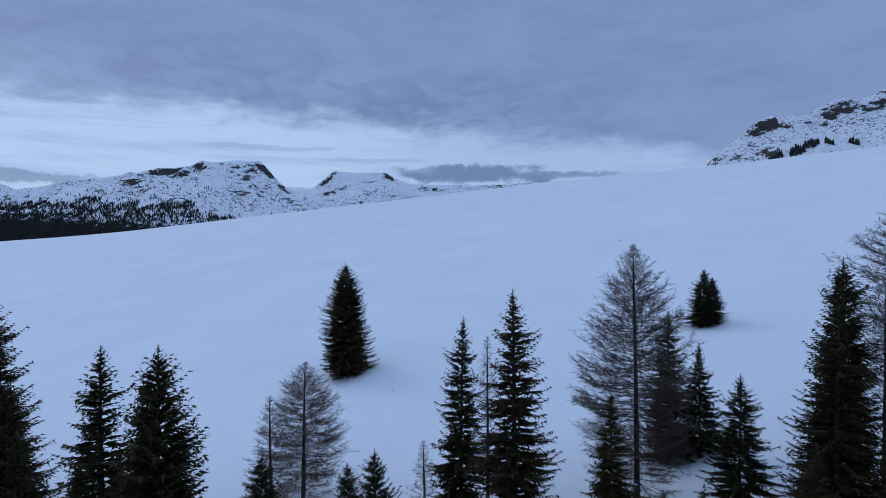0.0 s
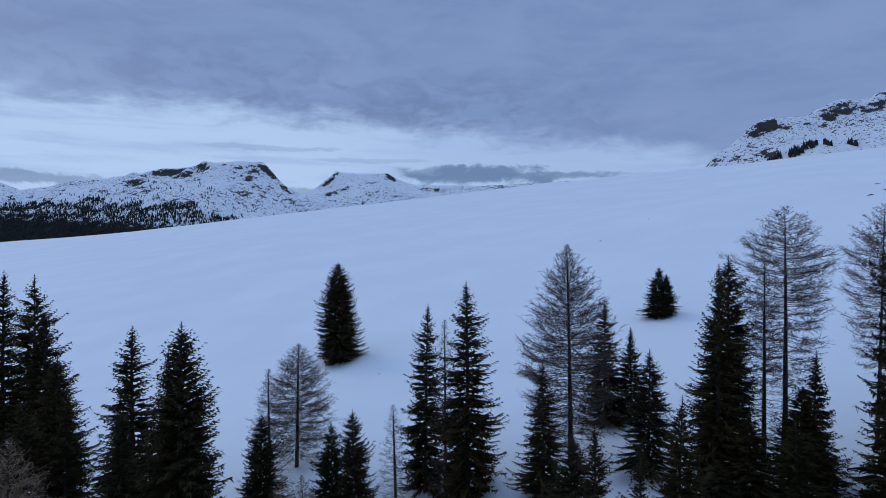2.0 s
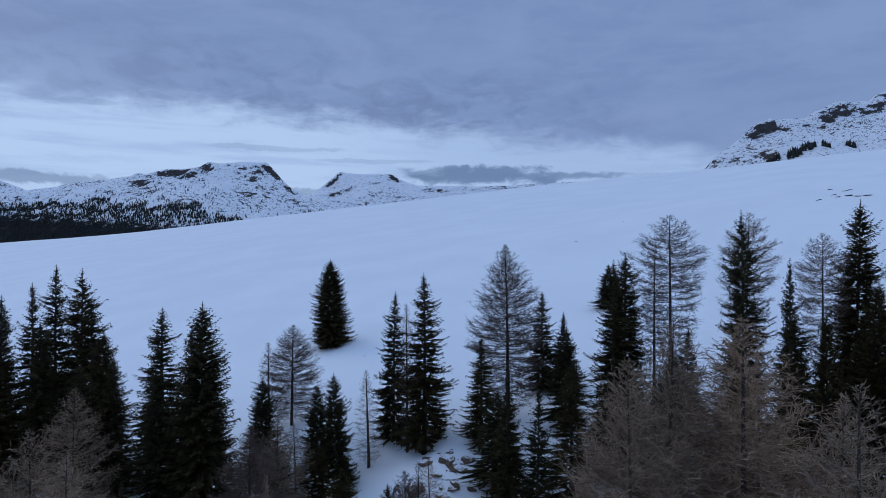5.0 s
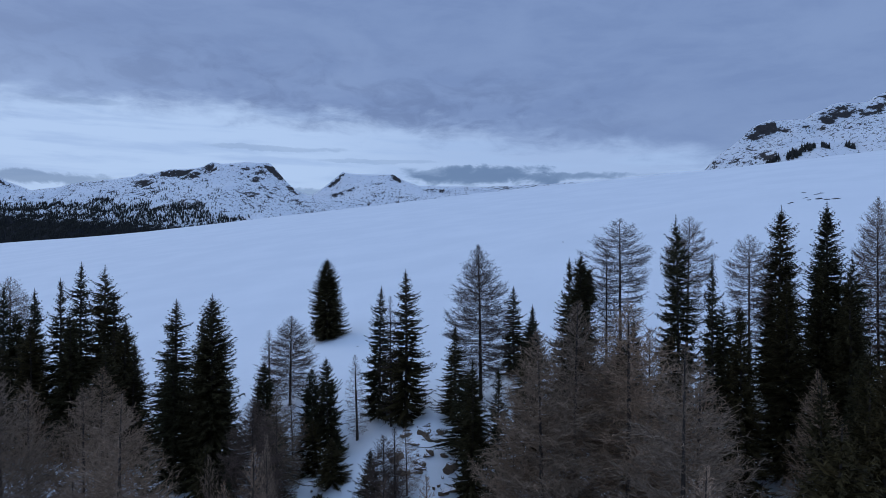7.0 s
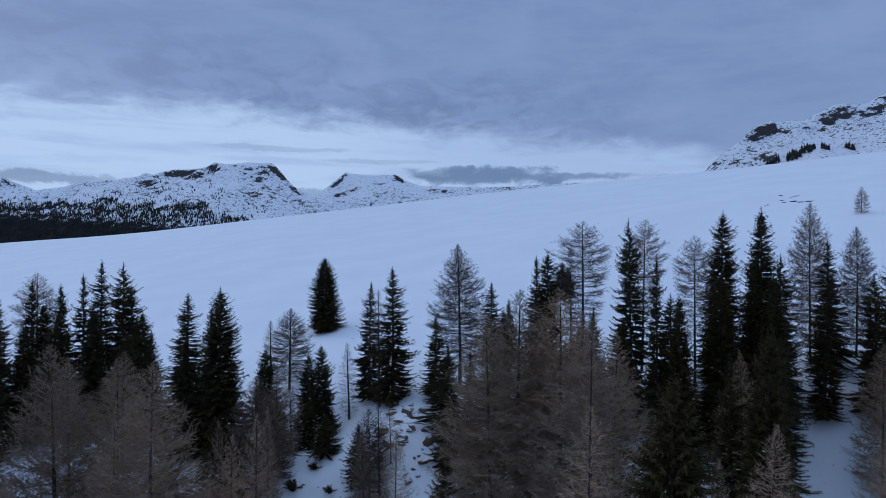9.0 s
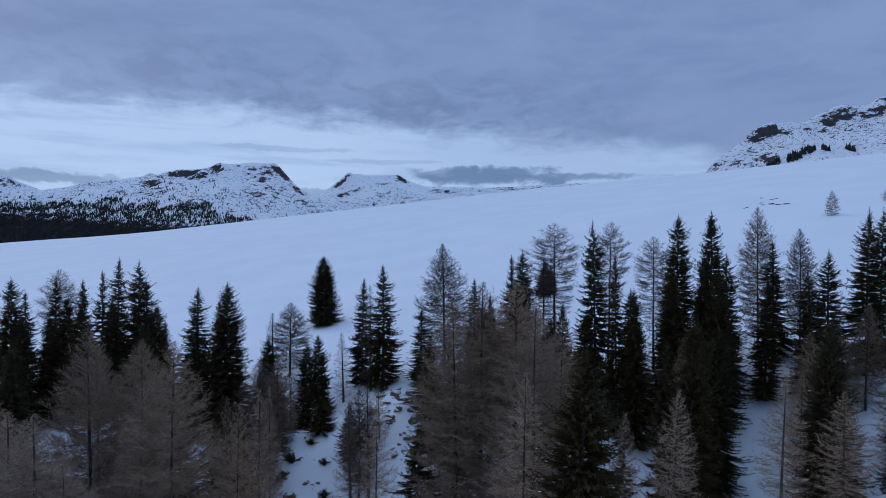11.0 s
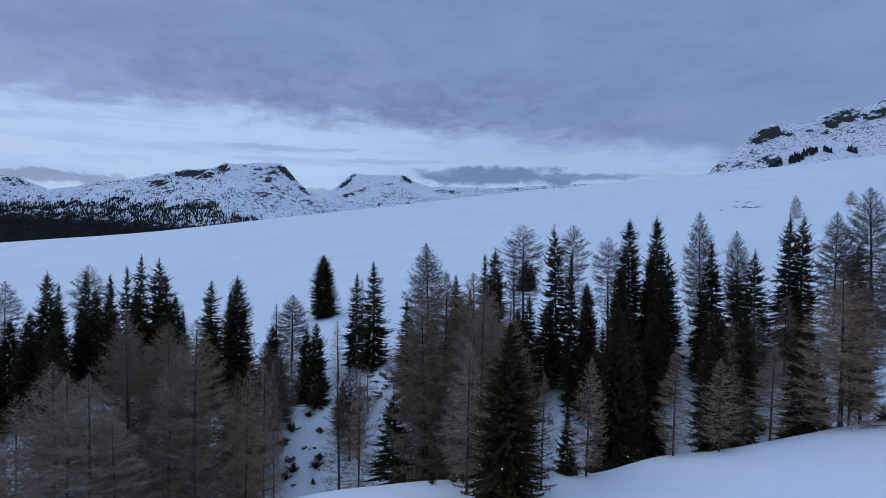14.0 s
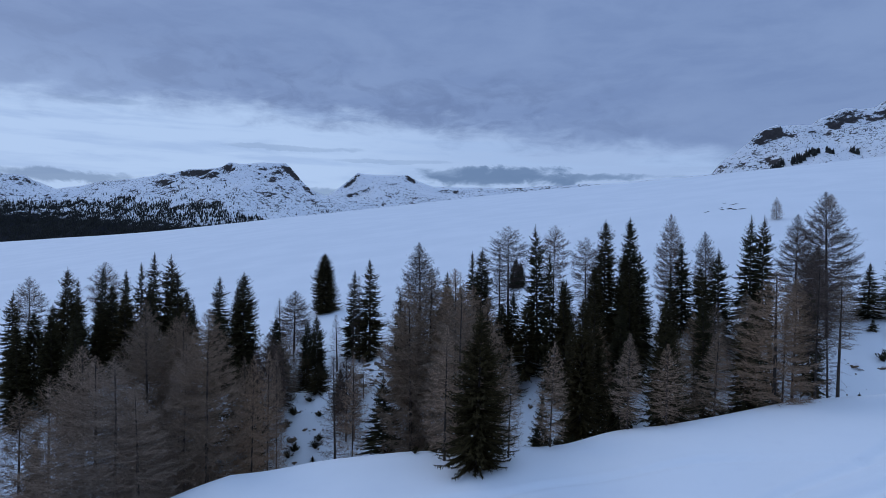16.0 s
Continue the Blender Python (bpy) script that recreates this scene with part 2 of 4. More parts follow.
def mound(x, y):
    """The smooth snow shoulder on the near side of the gully."""
    track = np.zeros(np.broadcast(x, y).shape)
    for x0, y0, slope, bow in ((52.0, -26.0, 0.42, 0.010), (10.0, -22.0, 0.55, -0.012), (30.0, -30.0, 0.20, 0.006)):
        d = y - (y0 + slope * (x - x0) + bow * (x - x0) ** 2 + 0.5 * np.sin(x / 2.3))
        track = track - 0.28 * np.exp(-((d / 0.65) ** 2)) + 0.1 * np.exp(-(((np.abs(d) - 0.9) / 0.4) ** 2))
    dip = 0.95 * np.exp(-(((x - 27) / 10.0) ** 2)) + 0.75 * np.exp(-(((x - 34.5) / 4.5) ** 2)) - 0.35 * np.exp(-(((x - 56) / 6.0) ** 2)) + 1.1 * smooth((x - 61) / 12)
    return track - dip + 14.4 + 0.155 * np.clip(x, -60, 200) - 0.22 * np.maximum(-3 - x, 0) + 0.35 * waves(x, y, 26.0, 5, 2) + 0.02 * np.minimum(y + 10, 0)


def ground_height(x, y):
    x, y = np.asarray(x, float), np.asarray(y, float)
    bed_y = 11 + 2.0 * np.sin(x / 17.0)
    near, far = mound(x, y), meadow(x, y)
    bed = np.minimum(-1.0 + 0.215 * np.maximum(x, -14), np.minimum(near, far) - 2.0)
    rough = 0.7 * waves(x, y, 9.0, 8, 3)
    brow = -7.0 + 1.6 * np.sin(x / 11.0 + 0.6)
    a = smooth((y - bed_y) / (26.0 - 0.02 * np.clip(x, 0, 90)))
    b = smooth((bed_y - y) / (bed_y - brow)) ** 0.55
    z = np.where(y > bed_y, bed + (far - bed) * a, bed + (near - bed) * b)
    z = z - 4.0 * np.exp(-(((x + 6) / 8.0) ** 2) - ((y - 39) / 8.0) ** 2)
    inside = np.where(y > bed_y, 1 - a, 1 - b)
    return z + rough * np.clip(inside * 2.2, 0, 1) * np.clip(inside, 0.0, 1)


def height_at(x, y):
    return float(ground_height(x, y))


def sheet(name, xs, ys, zs, mat, label, category, kind="structure"):
    """A grid of ground: xs and ys are the lines, zs[j, i] the heights."""
    gx, gy = np.meshgrid(xs, ys)
    verts = np.stack([gx, gy, zs], -1).reshape(-1, 3)
    w, h = len(xs), len(ys)
    i = (np.arange(h - 1)[:, None] * w + np.arange(w - 1)).ravel()
    faces = np.stack([i, i + 1, i + w + 1, i + w], 1)
    mesh = bpy.data.meshes.new(name)
    mesh.from_pydata(verts.tolist(), [], faces.tolist())
    mesh.polygons.foreach_set("use_smooth", np.ones(len(mesh.polygons), bool))
    mesh.materials.append(mat)
    return tagged(new(name, mesh), label, category, kind=kind)


def spread(low, inner_low, inner_high, high, step):
    """Grid lines: even inside, ever wider outside."""
    lines = list(np.arange(inner_low, inner_high + 0.01, step))
    gap = step
    while lines[-1] < high:
        gap *= 1.13
        lines.append(lines[-1] + min(gap, 220))
    gap = step
    while lines[0] > low:
        gap *= 1.13
        lines.insert(0, lines[0] - min(gap, 220))
    return np.array(lines)


def build_ground():
    xs, ys = spread(-4600, -75, 115, 4600, 1.0), spread(-1500, -34, 60, 4700, 0.8)
    xs, ys = np.union1d(xs, np.arange(12, 78, 0.5)), np.union1d(ys, np.arange(-33.6, -5, 0.4))
    gx, gy = np.meshgrid(xs, ys)
    zs = np.maximum(ground_height(gx, gy), -160 + 0.0 * gx)
    return sheet("ground", xs, ys, zs, SNOW, "smooth untouched snow over a rising alpine meadow", "snow")


build_ground()


def ridge_relief(gx, gy, scale, seed):
    """Ridged noise for crags: sharp crests and gullies."""
    out = np.zeros(gx.shape)
    flat = out.ravel()
    px, py = gx.ravel() / scale, gy.ravel() / scale
    for k in range(flat.size):
        flat[k] = noise.ridged_multi_fractal((px[k], py[k], seed), 1.0, 2.1, 5, 0.9, 2.0)
    return flat.reshape(gx.shape)


def massif_height(gx, gy, crest_x, crest_z, crest_y, fall, seed, rough, cliffs):
    """A crest with its flanks; cliffs: x, half width, height and setback of rock steps under the crest."""
    front, back = np.maximum(crest_y - gy, 0), np.maximum(gy - crest_y, 0)
    top = np.interp(gx, crest_x, crest_z)
    mild = sum(np.interp(gx + d, crest_x, crest_z) for d in range(-280, 281, 70)) / 9
    top = top + (mild - top) * smooth(front / 150)
    line = top - fall * front - 0.5 * back
    for x, half, drop, set_back in cliffs:
        band = np.exp(-(((gx - x + 0.3 * front) / half) ** 4))
        ledge = set_back + 9 * waves(gx, gy, 60.0, 12, 2)
        line = line - band * drop * (smooth((front - ledge) / 16) - smooth((front - ledge - 30) / 110))
    relief = ridge_relief(gx, gy, 300.0, seed) - 1.1
    jag = 6.0 * (ridge_relief(gx, gy, 60.0, seed + 5) - 1.1)
    return line + jag * (0.35 + 0.65 * smooth(front / 60)) + rough * relief * smooth((front + back) / 220) * smooth((line + 150) / 300)


def build_massif():
    """The long snowy mountain with forest at its foot, the lower one behind it, and a far low ridge."""
    crest_x = (-4400, -3300, -2900, -2654, -2587, -2453, -2285, -2150, -1983, -1846, -1802, -1759, -1645, -1535, -1445, -1388, -1329, -1192, -1050, -1017, -967, -934, -884, -828, -652, -553, -464, -256, 200)
    crest_z = (390, 345, 430, 411, 378, 329, 352, 379, 392, 413, 432, 423, 453, 453, 466, 496, 486, 496, 490, 460, 398, 365, 328, 309, 293, 280, 234, 150, 40)
    xs = np.arange(-4400, 300, 14.0)
    ys = np.concatenate([np.arange(2300, 3200, 24.0), np.arange(3200, 3480, 8.0), np.arange(3480, 3800, 30.0)])
    gx, gy = np.meshgrid(xs, ys)
    cliffs = ((-1590, 90, 34, 6), (-1400, 40, 44, 8), (-1440, 46, 40, 56), (-1350, 22, 30, 30), (-1520, 40, 24, 30), (-1800, 50, 14, 4), (-1020, 50, 40, 4), (-880, 50, 22, 2), (-2600, 60, 24, 4), (-1700, 70, 16, 90), (-1250, 30, 10, 20))
    zs = massif_height(gx, gy, crest_x, crest_z, 3450 + 0 * gx, 0.55, 4.0, 34.0, cliffs)
    sheet("mountain_massif", xs, ys, zs, MASSIF, "snow-covered mountain with rocky crest and dark specks", "mountain")
    crest_x2 = (-1500, -1150, -1011, -951, -871, -819, -756, -724, -580, -440, -404, -333, -221, -62, 85, 192, 500, 1500)
    crest_z2 = (200, 300, 341, 373, 429, 469, 525, 513, 505, 505, 509, 466, 426, 423, 423, 419, 380, 250)
    xs2, ys2 = np.arange(-1500, 1500, 14.0), np.concatenate([np.arange(3500, 4020, 26.0), np.arange(4020, 4210, 9.0), np.arange(4210, 4450, 30.0)])
    gx, gy = np.meshgrid(xs2, ys2)
    cliffs2 = ((-790, 60, 40, 2), (-370, 45, 24, 2), (-700, 120, 26, 150), (-60, 110, 20, 60), (-480, 60, 10, 110))
    zs2 = massif_height(gx, gy, crest_x2, crest_z2, 4180 + 0 * gx, 0.5, 9.0, 26.0, cliffs2)
    sheet("mountain_dome", xs2, ys2, zs2, DOME, "lower snow-covered mountain behind the long massif", "mountain")
    xs3, ys3 = np.arange(-200, 3600, 40.0), np.arange(4300, 4800, 40.0)
    gx, gy = np.meshgrid(xs3, ys3)
    zs3 = np.interp(gx, (-200, 37, 1201, 1921, 3600), (415, 446, 506, 584, 720)) - 0.5 * np.abs(gy - 4560) + 5 * waves(gx, gy, 260.0, 6)
    sheet("mountain_ridge", xs3, ys3, zs3, RIDGE, "distant wooded ridge on the skyline", "mountain")
    return xs, ys, zs, xs2, ys2, zs2


def build_crag():
    """The rocky shoulder above the meadow."""
    crest_x = (480, 560, 598, 606, 640, 669, 682, 703, 735, 745, 784, 809, 828, 852, 868, 887, 915, 957, 966, 992, 1100, 1300, 1700)
    crest_z = (120, 170, 207, 222, 246, 269, 286, 299, 313, 311, 313, 310, 327, 336, 346, 351, 349, 355, 364, 374, 420, 480, 520)
    xs, ys = np.arange(470, 1250, 5.0), np.concatenate([np.arange(1000, 1200, 9.0), np.arange(1200, 1360, 4.0), np.arange(1360, 1700, 20.0)])
    gx, gy = np.meshgrid(xs, ys)
    top = np.interp(gx, crest_x, crest_z)
    front, back = np.maximum(1340 - gy, 0), np.maximum(gy - 1340, 0)
    relief = ridge_relief(gx, gy, 90.0, 2.0) - 1.1
    line = top - 0.62 * front + 0.00045 * front**2 - 0.4 * back
    for x, half, drop, set_back in ((708, 36, 26, 3), (868, 44, 24, 9), (940, 36, 16, 22), (1000, 30, 12, 4), (790, 26, 7, 30), (880, 60, 9, 75), (960, 50, 8, 95)):
        band = np.exp(-(((gx - x - 0.25 * front) / half) ** 4))
        ledge = set_back + 6 * waves(gx, gy, 45.0, 12, 2)
        line = line - band * drop * (smooth((front - ledge) / 12) - smooth((front - ledge - 24) / 80))
    zs = line + 5 + 7.0 * relief * (0.3 + 0.7 * smooth(front / 80))
    sheet("mountain_crag", xs, ys, zs, CRAG, "steep snowy hillside with dark rock bands", "mountain")
    return xs, ys, zs


MASSIF_GRID = build_massif()
CRAG_GRID = build_crag()


# ---- trees ----
def mesh_of(name, verts, faces, mat, smooth_faces=False):
    mesh = bpy.data.meshes.new(name)
    mesh.from_pydata(verts.tolist() if hasattr(verts, "tolist") else verts, [], faces.tolist() if hasattr(faces, "tolist") else faces)
    if smooth_faces:
        mesh.polygons.foreach_set("use_smooth", np.ones(len(mesh.polygons), bool))
    mesh.materials.append(mat)
    return mesh


def part(name, mesh, parent, label=""):
    ob = new(name, mesh)
    ob.parent = parent
    return tagged(ob, label)


def trunk_mesh(height, radius, rng, bend=0.02, sides=8, steps=14):
    """A tapered, slightly bent stem with flared roots, sunk a little into the snow."""
    verts, faces = [], []
    a, b = rng.uniform(0, 6.28), rng.uniform(0, 6.28)
    for k in range(steps + 1):
        u = k / steps
        z = -0.8 + (height + 0.8) * u
        r = radius * (1 - u) ** 0.8 + 0.012 + radius * 0.5 * max(0, 1 - u * 12)
        cx, cy = bend * height * u * math.sin(2.5 * u + a), bend * height * u * math.sin(2.1 * u + b)
        for s in range(sides):
            t = 2 * math.pi * s / sides
            rr = r * (1 + 0.12 * rng.uniform(-1, 1))
            verts.append((cx + rr * math.cos(t), cy + rr * math.sin(t), z))
    for k in range(steps):
        for s in range(sides):
            p, q = k * sides + s, k * sides + (s + 1) % sides
            faces.append((p, q, q + sides, p + sides))
    faces.append(tuple(range(steps * sides, (steps + 1) * sides)))
    return verts, faces, lambda u: (bend * height * u * math.sin(2.5 * u + a), bend * height * u * math.sin(2.1 * u + b))


class Sprays:
    """Collects flat needle sprays (kites) and thin three-sided twigs."""

    def __init__(self):
        self.verts, self.faces, self.turn = [], [], 4711

    def kite(self, root, tip, width, side):
        i = len(self.verts)
        mid = root.lerp(tip, 0.4)
        self.verts += [root[:], (mid + side * width)[:], tip[:], (mid - side * width)[:]]
        self.faces.append((i, i + 1, i + 2, i + 3))

    def ribbon(self, root, mid, tip, width):
        i = len(self.verts)
        d = tip - root
        side = d.orthogonal().normalized()
        if i % 2:
            side = d.cross(side).normalized()
        self.verts += [(root + side * width)[:], (root - side * width)[:], (mid - side * width * 0.7)[:], (mid + side * width * 0.7)[:], tip[:]]
        self.faces += [(i, i + 1, i + 2, i + 3), (i + 3, i + 2, i + 4)]

    def leaf(self, root, tip, width, side):
        i = len(self.verts)
        self.verts += [(root + side * width)[:], (root - side * width)[:], tip[:]]
        self.faces.append((i, i + 1, i + 2))

    def blade(self, root, tip, width):
        i = len(self.verts)
        self.turn = (self.turn * 16807 + 11) % 2147483647
        a = 6.2832 * self.turn / 2147483647
        d = tip - root
        across = d.orthogonal().normalized()
        side = (across * math.cos(a) + d.cross(across).normalized() * math.sin(a)) * width
        self.verts += [(root - side)[:], (root + side)[:], tip[:]]
        self.faces.append((i, i + 1, i + 2))

    def twig(self, root, tip, r0, r1=0.0):
        i = len(self.verts)
        d = tip - root
        a = d.orthogonal().normalized()
        b = d.cross(a).normalized()
        ring = [a, -0.5 * a + 0.87 * b, -0.5 * a - 0.87 * b]
        if r1 <= 0:
            self.verts += [(root + r0 * v)[:] for v in ring] + [tip[:]]
            self.faces += [(i, i + 1, i + 3), (i + 1, i + 2, i + 3), (i + 2, i, i + 3)]
        else:
            self.verts += [(root + r0 * v)[:] for v in ring] + [(tip + r1 * v)[:] for v in ring]
            self.faces += [(i, i + 1, i + 4, i + 3), (i + 1, i + 2, i + 5, i + 4), (i + 2, i, i + 3, i + 5)]


def spruce(name, seed, height=16.0, radius=2.4, bare=0.05, full=0.8, droop=0.5, ragged=0.25, spacing=0.34, snowy=0.0, foot=0.72, gaps=0.06):
    """A spruce: stem, uneven tiers of pointed boughs with fine needle sprays, a thin leader, a little snow on the boughs."""
    rng = random.Random(seed)
    tree = new(name)
    verts, faces, axis = trunk_mesh(height, 0.009 * height + 0.02, rng, 0.006)
    part("trunk", mesh_of("spruce_trunk", verts, faces, BARK, True), tree, "dark scaly trunk")
    crown, caps = Sprays(), Sprays()
    z = bare * height
    lump = [rng.uniform(0, 6.28) for _ in range(4)]
    leader = 0.3 + 0.022 * height
    while z < height - leader:
        u = z / height
        left = 1 - u
        shape = left**full * min(1.0, foot + 3.0 * (1 - foot) / 0.28 * max(u - bare, 0)) * min(1.0, 0.45 + left * height / 3.2)
        tier = 1 + min(0.15, 0.5 * ragged) * math.sin(z * 4.2 + lump[2]) + min(0.12, 0.45 * ragged) * math.sin(z * 1.7 + lump[3])
        count = max(5, round(5 + 4.0 * shape))
        turn = rng.uniform(0, 6.28)
        for k in range(count):
            if rng.random() < gaps:
                continue
            az = turn + 6.283 * k / count + rng.uniform(-0.3, 0.3)
            lumps = 1 + 0.15 * math.sin(2 * az + lump[0] + 5 * u) + 0.12 * math.sin(3 * az + lump[1] - 9 * u)
            length = radius * shape * lumps * tier * rng.uniform(1 - 1.5 * ragged, 1 + 0.8 * ragged) + 0.06
            out = Vector((math.cos(az), math.sin(az), 0))
            cross = Vector((-out.y, out.x, 0))
            rise = 0.75 * u * u - 0.75 * droop * (1 - u) + rng.uniform(-0.14, 0.14)
            ax, ay = axis(u)
            base = Vector((ax, ay, z + rng.uniform(-0.14, 0.14)))

            def along(s):
                return base + out * (length * s) + Vector((0, 0, length * ((rise - 0.12) * s + 0.3 * s * s * s)))

            crown.twig(base, along(0.85), 0.012 + 0.007 * length)
            # the dense inner part of the bough
            for tilt in (-0.9, 0.5):
                crown.kite(along(0.06), along(0.8), 0.05 + 0.06 * length, (cross + Vector((0, 0, tilt + rng.uniform(-0.4, 0.4)))).normalized())
            steps = max(2, int(length / 0.17))
            start = 0.3 if length > 0.8 else 0.1
            for j in range(steps + 1):
                s = start + (1 - start) * j / steps
                here = along(s)
                size = (0.09 + 0.13 * min(length, 1.2) + 0.34 * (1 - s) * min(length, 1.6)) * rng.uniform(0.5, 0.95)
                broad = rng.uniform(0.8, 1.3) * (0.024 + 0.018 * min(length, 1.3))
                for sign in (-1, 1):
                    way = (out * rng.uniform(0.7, 1.3) + cross * sign * rng.uniform(0.5, 1.0) + Vector((0, 0, rng.uniform(-0.5, 0.12)))).normalized()
                    side = way.cross(Vector((rng.uniform(-0.9, 0.9), rng.uniform(-0.9, 0.9), rng.uniform(-1, 1)))).normalized()
                    crown.leaf(here, here + way * size, broad, side)
                    if s < 0.75:
                        mid = here + way * size * 0.5
                        bent = (way + Vector((rng.uniform(-0.8, 0.8), rng.uniform(-0.8, 0.8), rng.uniform(-0.6, 0.2)))).normalized()
                        crown.leaf(mid, mid + bent * size * 0.6, broad * 0.9, side)
                hang = Vector((out.x * 0.5 + rng.uniform(-0.5, 0.5), out.y * 0.5 + rng.uniform(-0.5, 0.5), -1)).normalized()
                crown.leaf(here, here + hang * rng.uniform(0.06, 0.1 + 0.24 * min(length, 1.4)), broad * 1.1, (cross + out * rng.uniform(-0.8, 0.8)).normalized())
                if snowy and u < 0.6 and rng.random() < snowy * 0.7:
                    lift = here + Vector((0, 0, 0.05))
                    caps.kite(lift, lift + out * rng.uniform(0.15, 0.4) + cross * rng.uniform(-0.15, 0.15), rng.uniform(0.05, 0.11), cross)
            tip = along(1.0)
            crown.leaf(along(0.9), tip + (tip - along(0.9)).normalized() * (0.08 + 0.06 * length), 0.03, cross)
        z += spacing * rng.uniform(0.75, 1.25) * (0.75 + 0.35 * (1 - u))
    # the leader, with a few short whorls
    top = Vector((*axis(1.0), height))
    for k in range(5):
        base = top - Vector((0, 0, leader * (0.18 + 0.2 * k)))
        reach = 0.05 + 0.075 * (k + 1) * leader
        for m in range(6):
            a = rng.uniform(0, 6.28)
            crown.leaf(base, base + Vector((math.cos(a), math.sin(a), rng.uniform(0.3, 0.8))) * reach, 0.028, Vector((-math.sin(a), math.cos(a), 0.2)))
    crown.twig(top - Vector((0, 0, leader + 0.3)), top + Vector((0, 0, 0.1)), 0.04)
    part("crown", mesh_of("spruce_crown", crown.verts, crown.faces, NEEDLES), tree, "dense dark green needles")
    if caps.faces:
        tagged(part("bough_snow", mesh_of("bough_snow", caps.verts, caps.faces, SNOW), tree, "small patches of white snow on the boughs"), kind="stuff")
    return tree


def larch(name, seed, height=16.0, radius=2.8, bare=0.22, full=0.7, spacing=0.065, twigs=9, thick=0.013, mat=None, widest=0.25, low=0.5, lift=0.75, long=0.42, hook=0.45):
    """A leafless larch: a straight stem, limbs that leave it level or sinking and sweep up at their ends, and fine twigs."""
    rng = random.Random(seed)
    tree = new(name)
    verts, faces, axis = trunk_mesh(height, 0.0088 * height + 0.02, rng, 0.009)
    part("trunk", mesh_of("larch_trunk", verts, faces, BARK, True), tree, "straight grey-brown trunk")
    crown = Sprays()
    z = bare * height
    az = rng.uniform(0, 6.28)
    lump = rng.uniform(0, 6.28)
    while z < height - 0.05:
        u = z / height
        v = (u - bare) / (1 - bare)
        az += 2.4 + rng.uniform(-0.5, 0.5)
        rise = lift * v * v - 0.36 * (1 - v) + rng.uniform(-0.28, 0.28)
        curl = hook * rng.uniform(0.3, 1.3)
        length = 0.1
        for _ in range(4):
            # the limb's tip, not its root, lies on the crown's outline
            w = min(1.0, max(0.0, v + (rise + curl) * length / ((1 - bare) * height)))
            shape = 1 - ((w - widest) / (1 - widest)) ** full if w > widest else low + (1 - low) * w / widest
            length = 0.5 * length + 0.5 * (radius * shape + 0.1)
        length *= rng.uniform(0.72, 1.04) * (1 + 0.1 * math.sin(2 * az + lump + 4 * u))
        out = Vector((math.cos(az), math.sin(az), 0))
        cross = Vector((-out.y, out.x, 0))
        ax, ay = axis(u)
        base = Vector((ax, ay, z))
        sway = rng.uniform(-0.45, 0.45)

        def along(s):
            return base + out * (length * s * (1.06 - 0.06 * s)) + cross * (sway * length * s * s) + Vector((0, 0, length * (rise * s + curl * s**3)))

        def heading(s):
            return (out + cross * (2 * sway * s) + Vector((0, 0, rise + 3 * curl * s * s))).normalized()

        def sprout(here, reach, outward):
            way = (outward + Vector((rng.uniform(-0.95, 0.95), rng.uniform(-0.95, 0.95), rng.uniform(-0.85, 0.7)))).normalized()
            tip = here + way * reach * rng.uniform(0.5, 1.2)
            crown.blade(here, tip, thick)
            for m in range(2):
                mid = here.lerp(tip, rng.uniform(0.15, 0.75))
                d = (way + Vector((rng.uniform(-1, 1), rng.uniform(-1, 1), rng.uniform(-0.8, 0.8)))).normalized()
                crown.blade(mid, mid + d * max(reach * 0.55, 0.12), thick * 0.85)

        r = 0.009 + 0.006 * length
        joints = (0.0, 0.3, 0.55, 0.78, 1.0)
        for k in range(4):
            fat = r * (1 - 0.8 * joints[k])
            crown.twig(along(joints[k]), along(joints[k + 1]), fat, 0.0 if k == 3 else r * (1 - 0.8 * joints[k + 1]))
        reach = min(long, 0.16 + 0.4 * long * length)
        for j in range(max(3, round(twigs * 0.42 * min(2.0, 0.5 + length / 2)))):
            s = rng.uniform(0.12, 1.0) ** 0.8
            sprout(along(s), reach, heading(s))
        sign = rng.choice((-1, 1))
        for j in range(round(1.5 * length)):
            # side limbs, curving up at their ends
            s = rng.uniform(0.12, 0.9)
            sign = -sign
            here = along(s)
            far = (0.2 + 0.38 * (1 - s)) * length * rng.uniform(0.7, 1.2) + 0.25
            way = (heading(s) * rng.uniform(0.7, 1.1) + cross * sign * rng.uniform(0.4, 0.9)).normalized()
            mid = here + way * far * 0.55
            tip = mid + (way + Vector((0, 0, rng.uniform(0.2, 0.6)))) * far * 0.45
            crown.ribbon(here, mid, tip, r * 0.5)
            for k in range(max(2, round(twigs * 0.4 * min(1.6, far)))):
                f = rng.uniform(0.1, 1.0)
                sprout(here.lerp(mid, f / 0.55) if f < 0.55 else mid.lerp(tip, (f - 0.55) / 0.45), reach, (tip - here).normalized())
        z += spacing * rng.uniform(0.6, 1.4) * (1.05 - 0.35 * v)
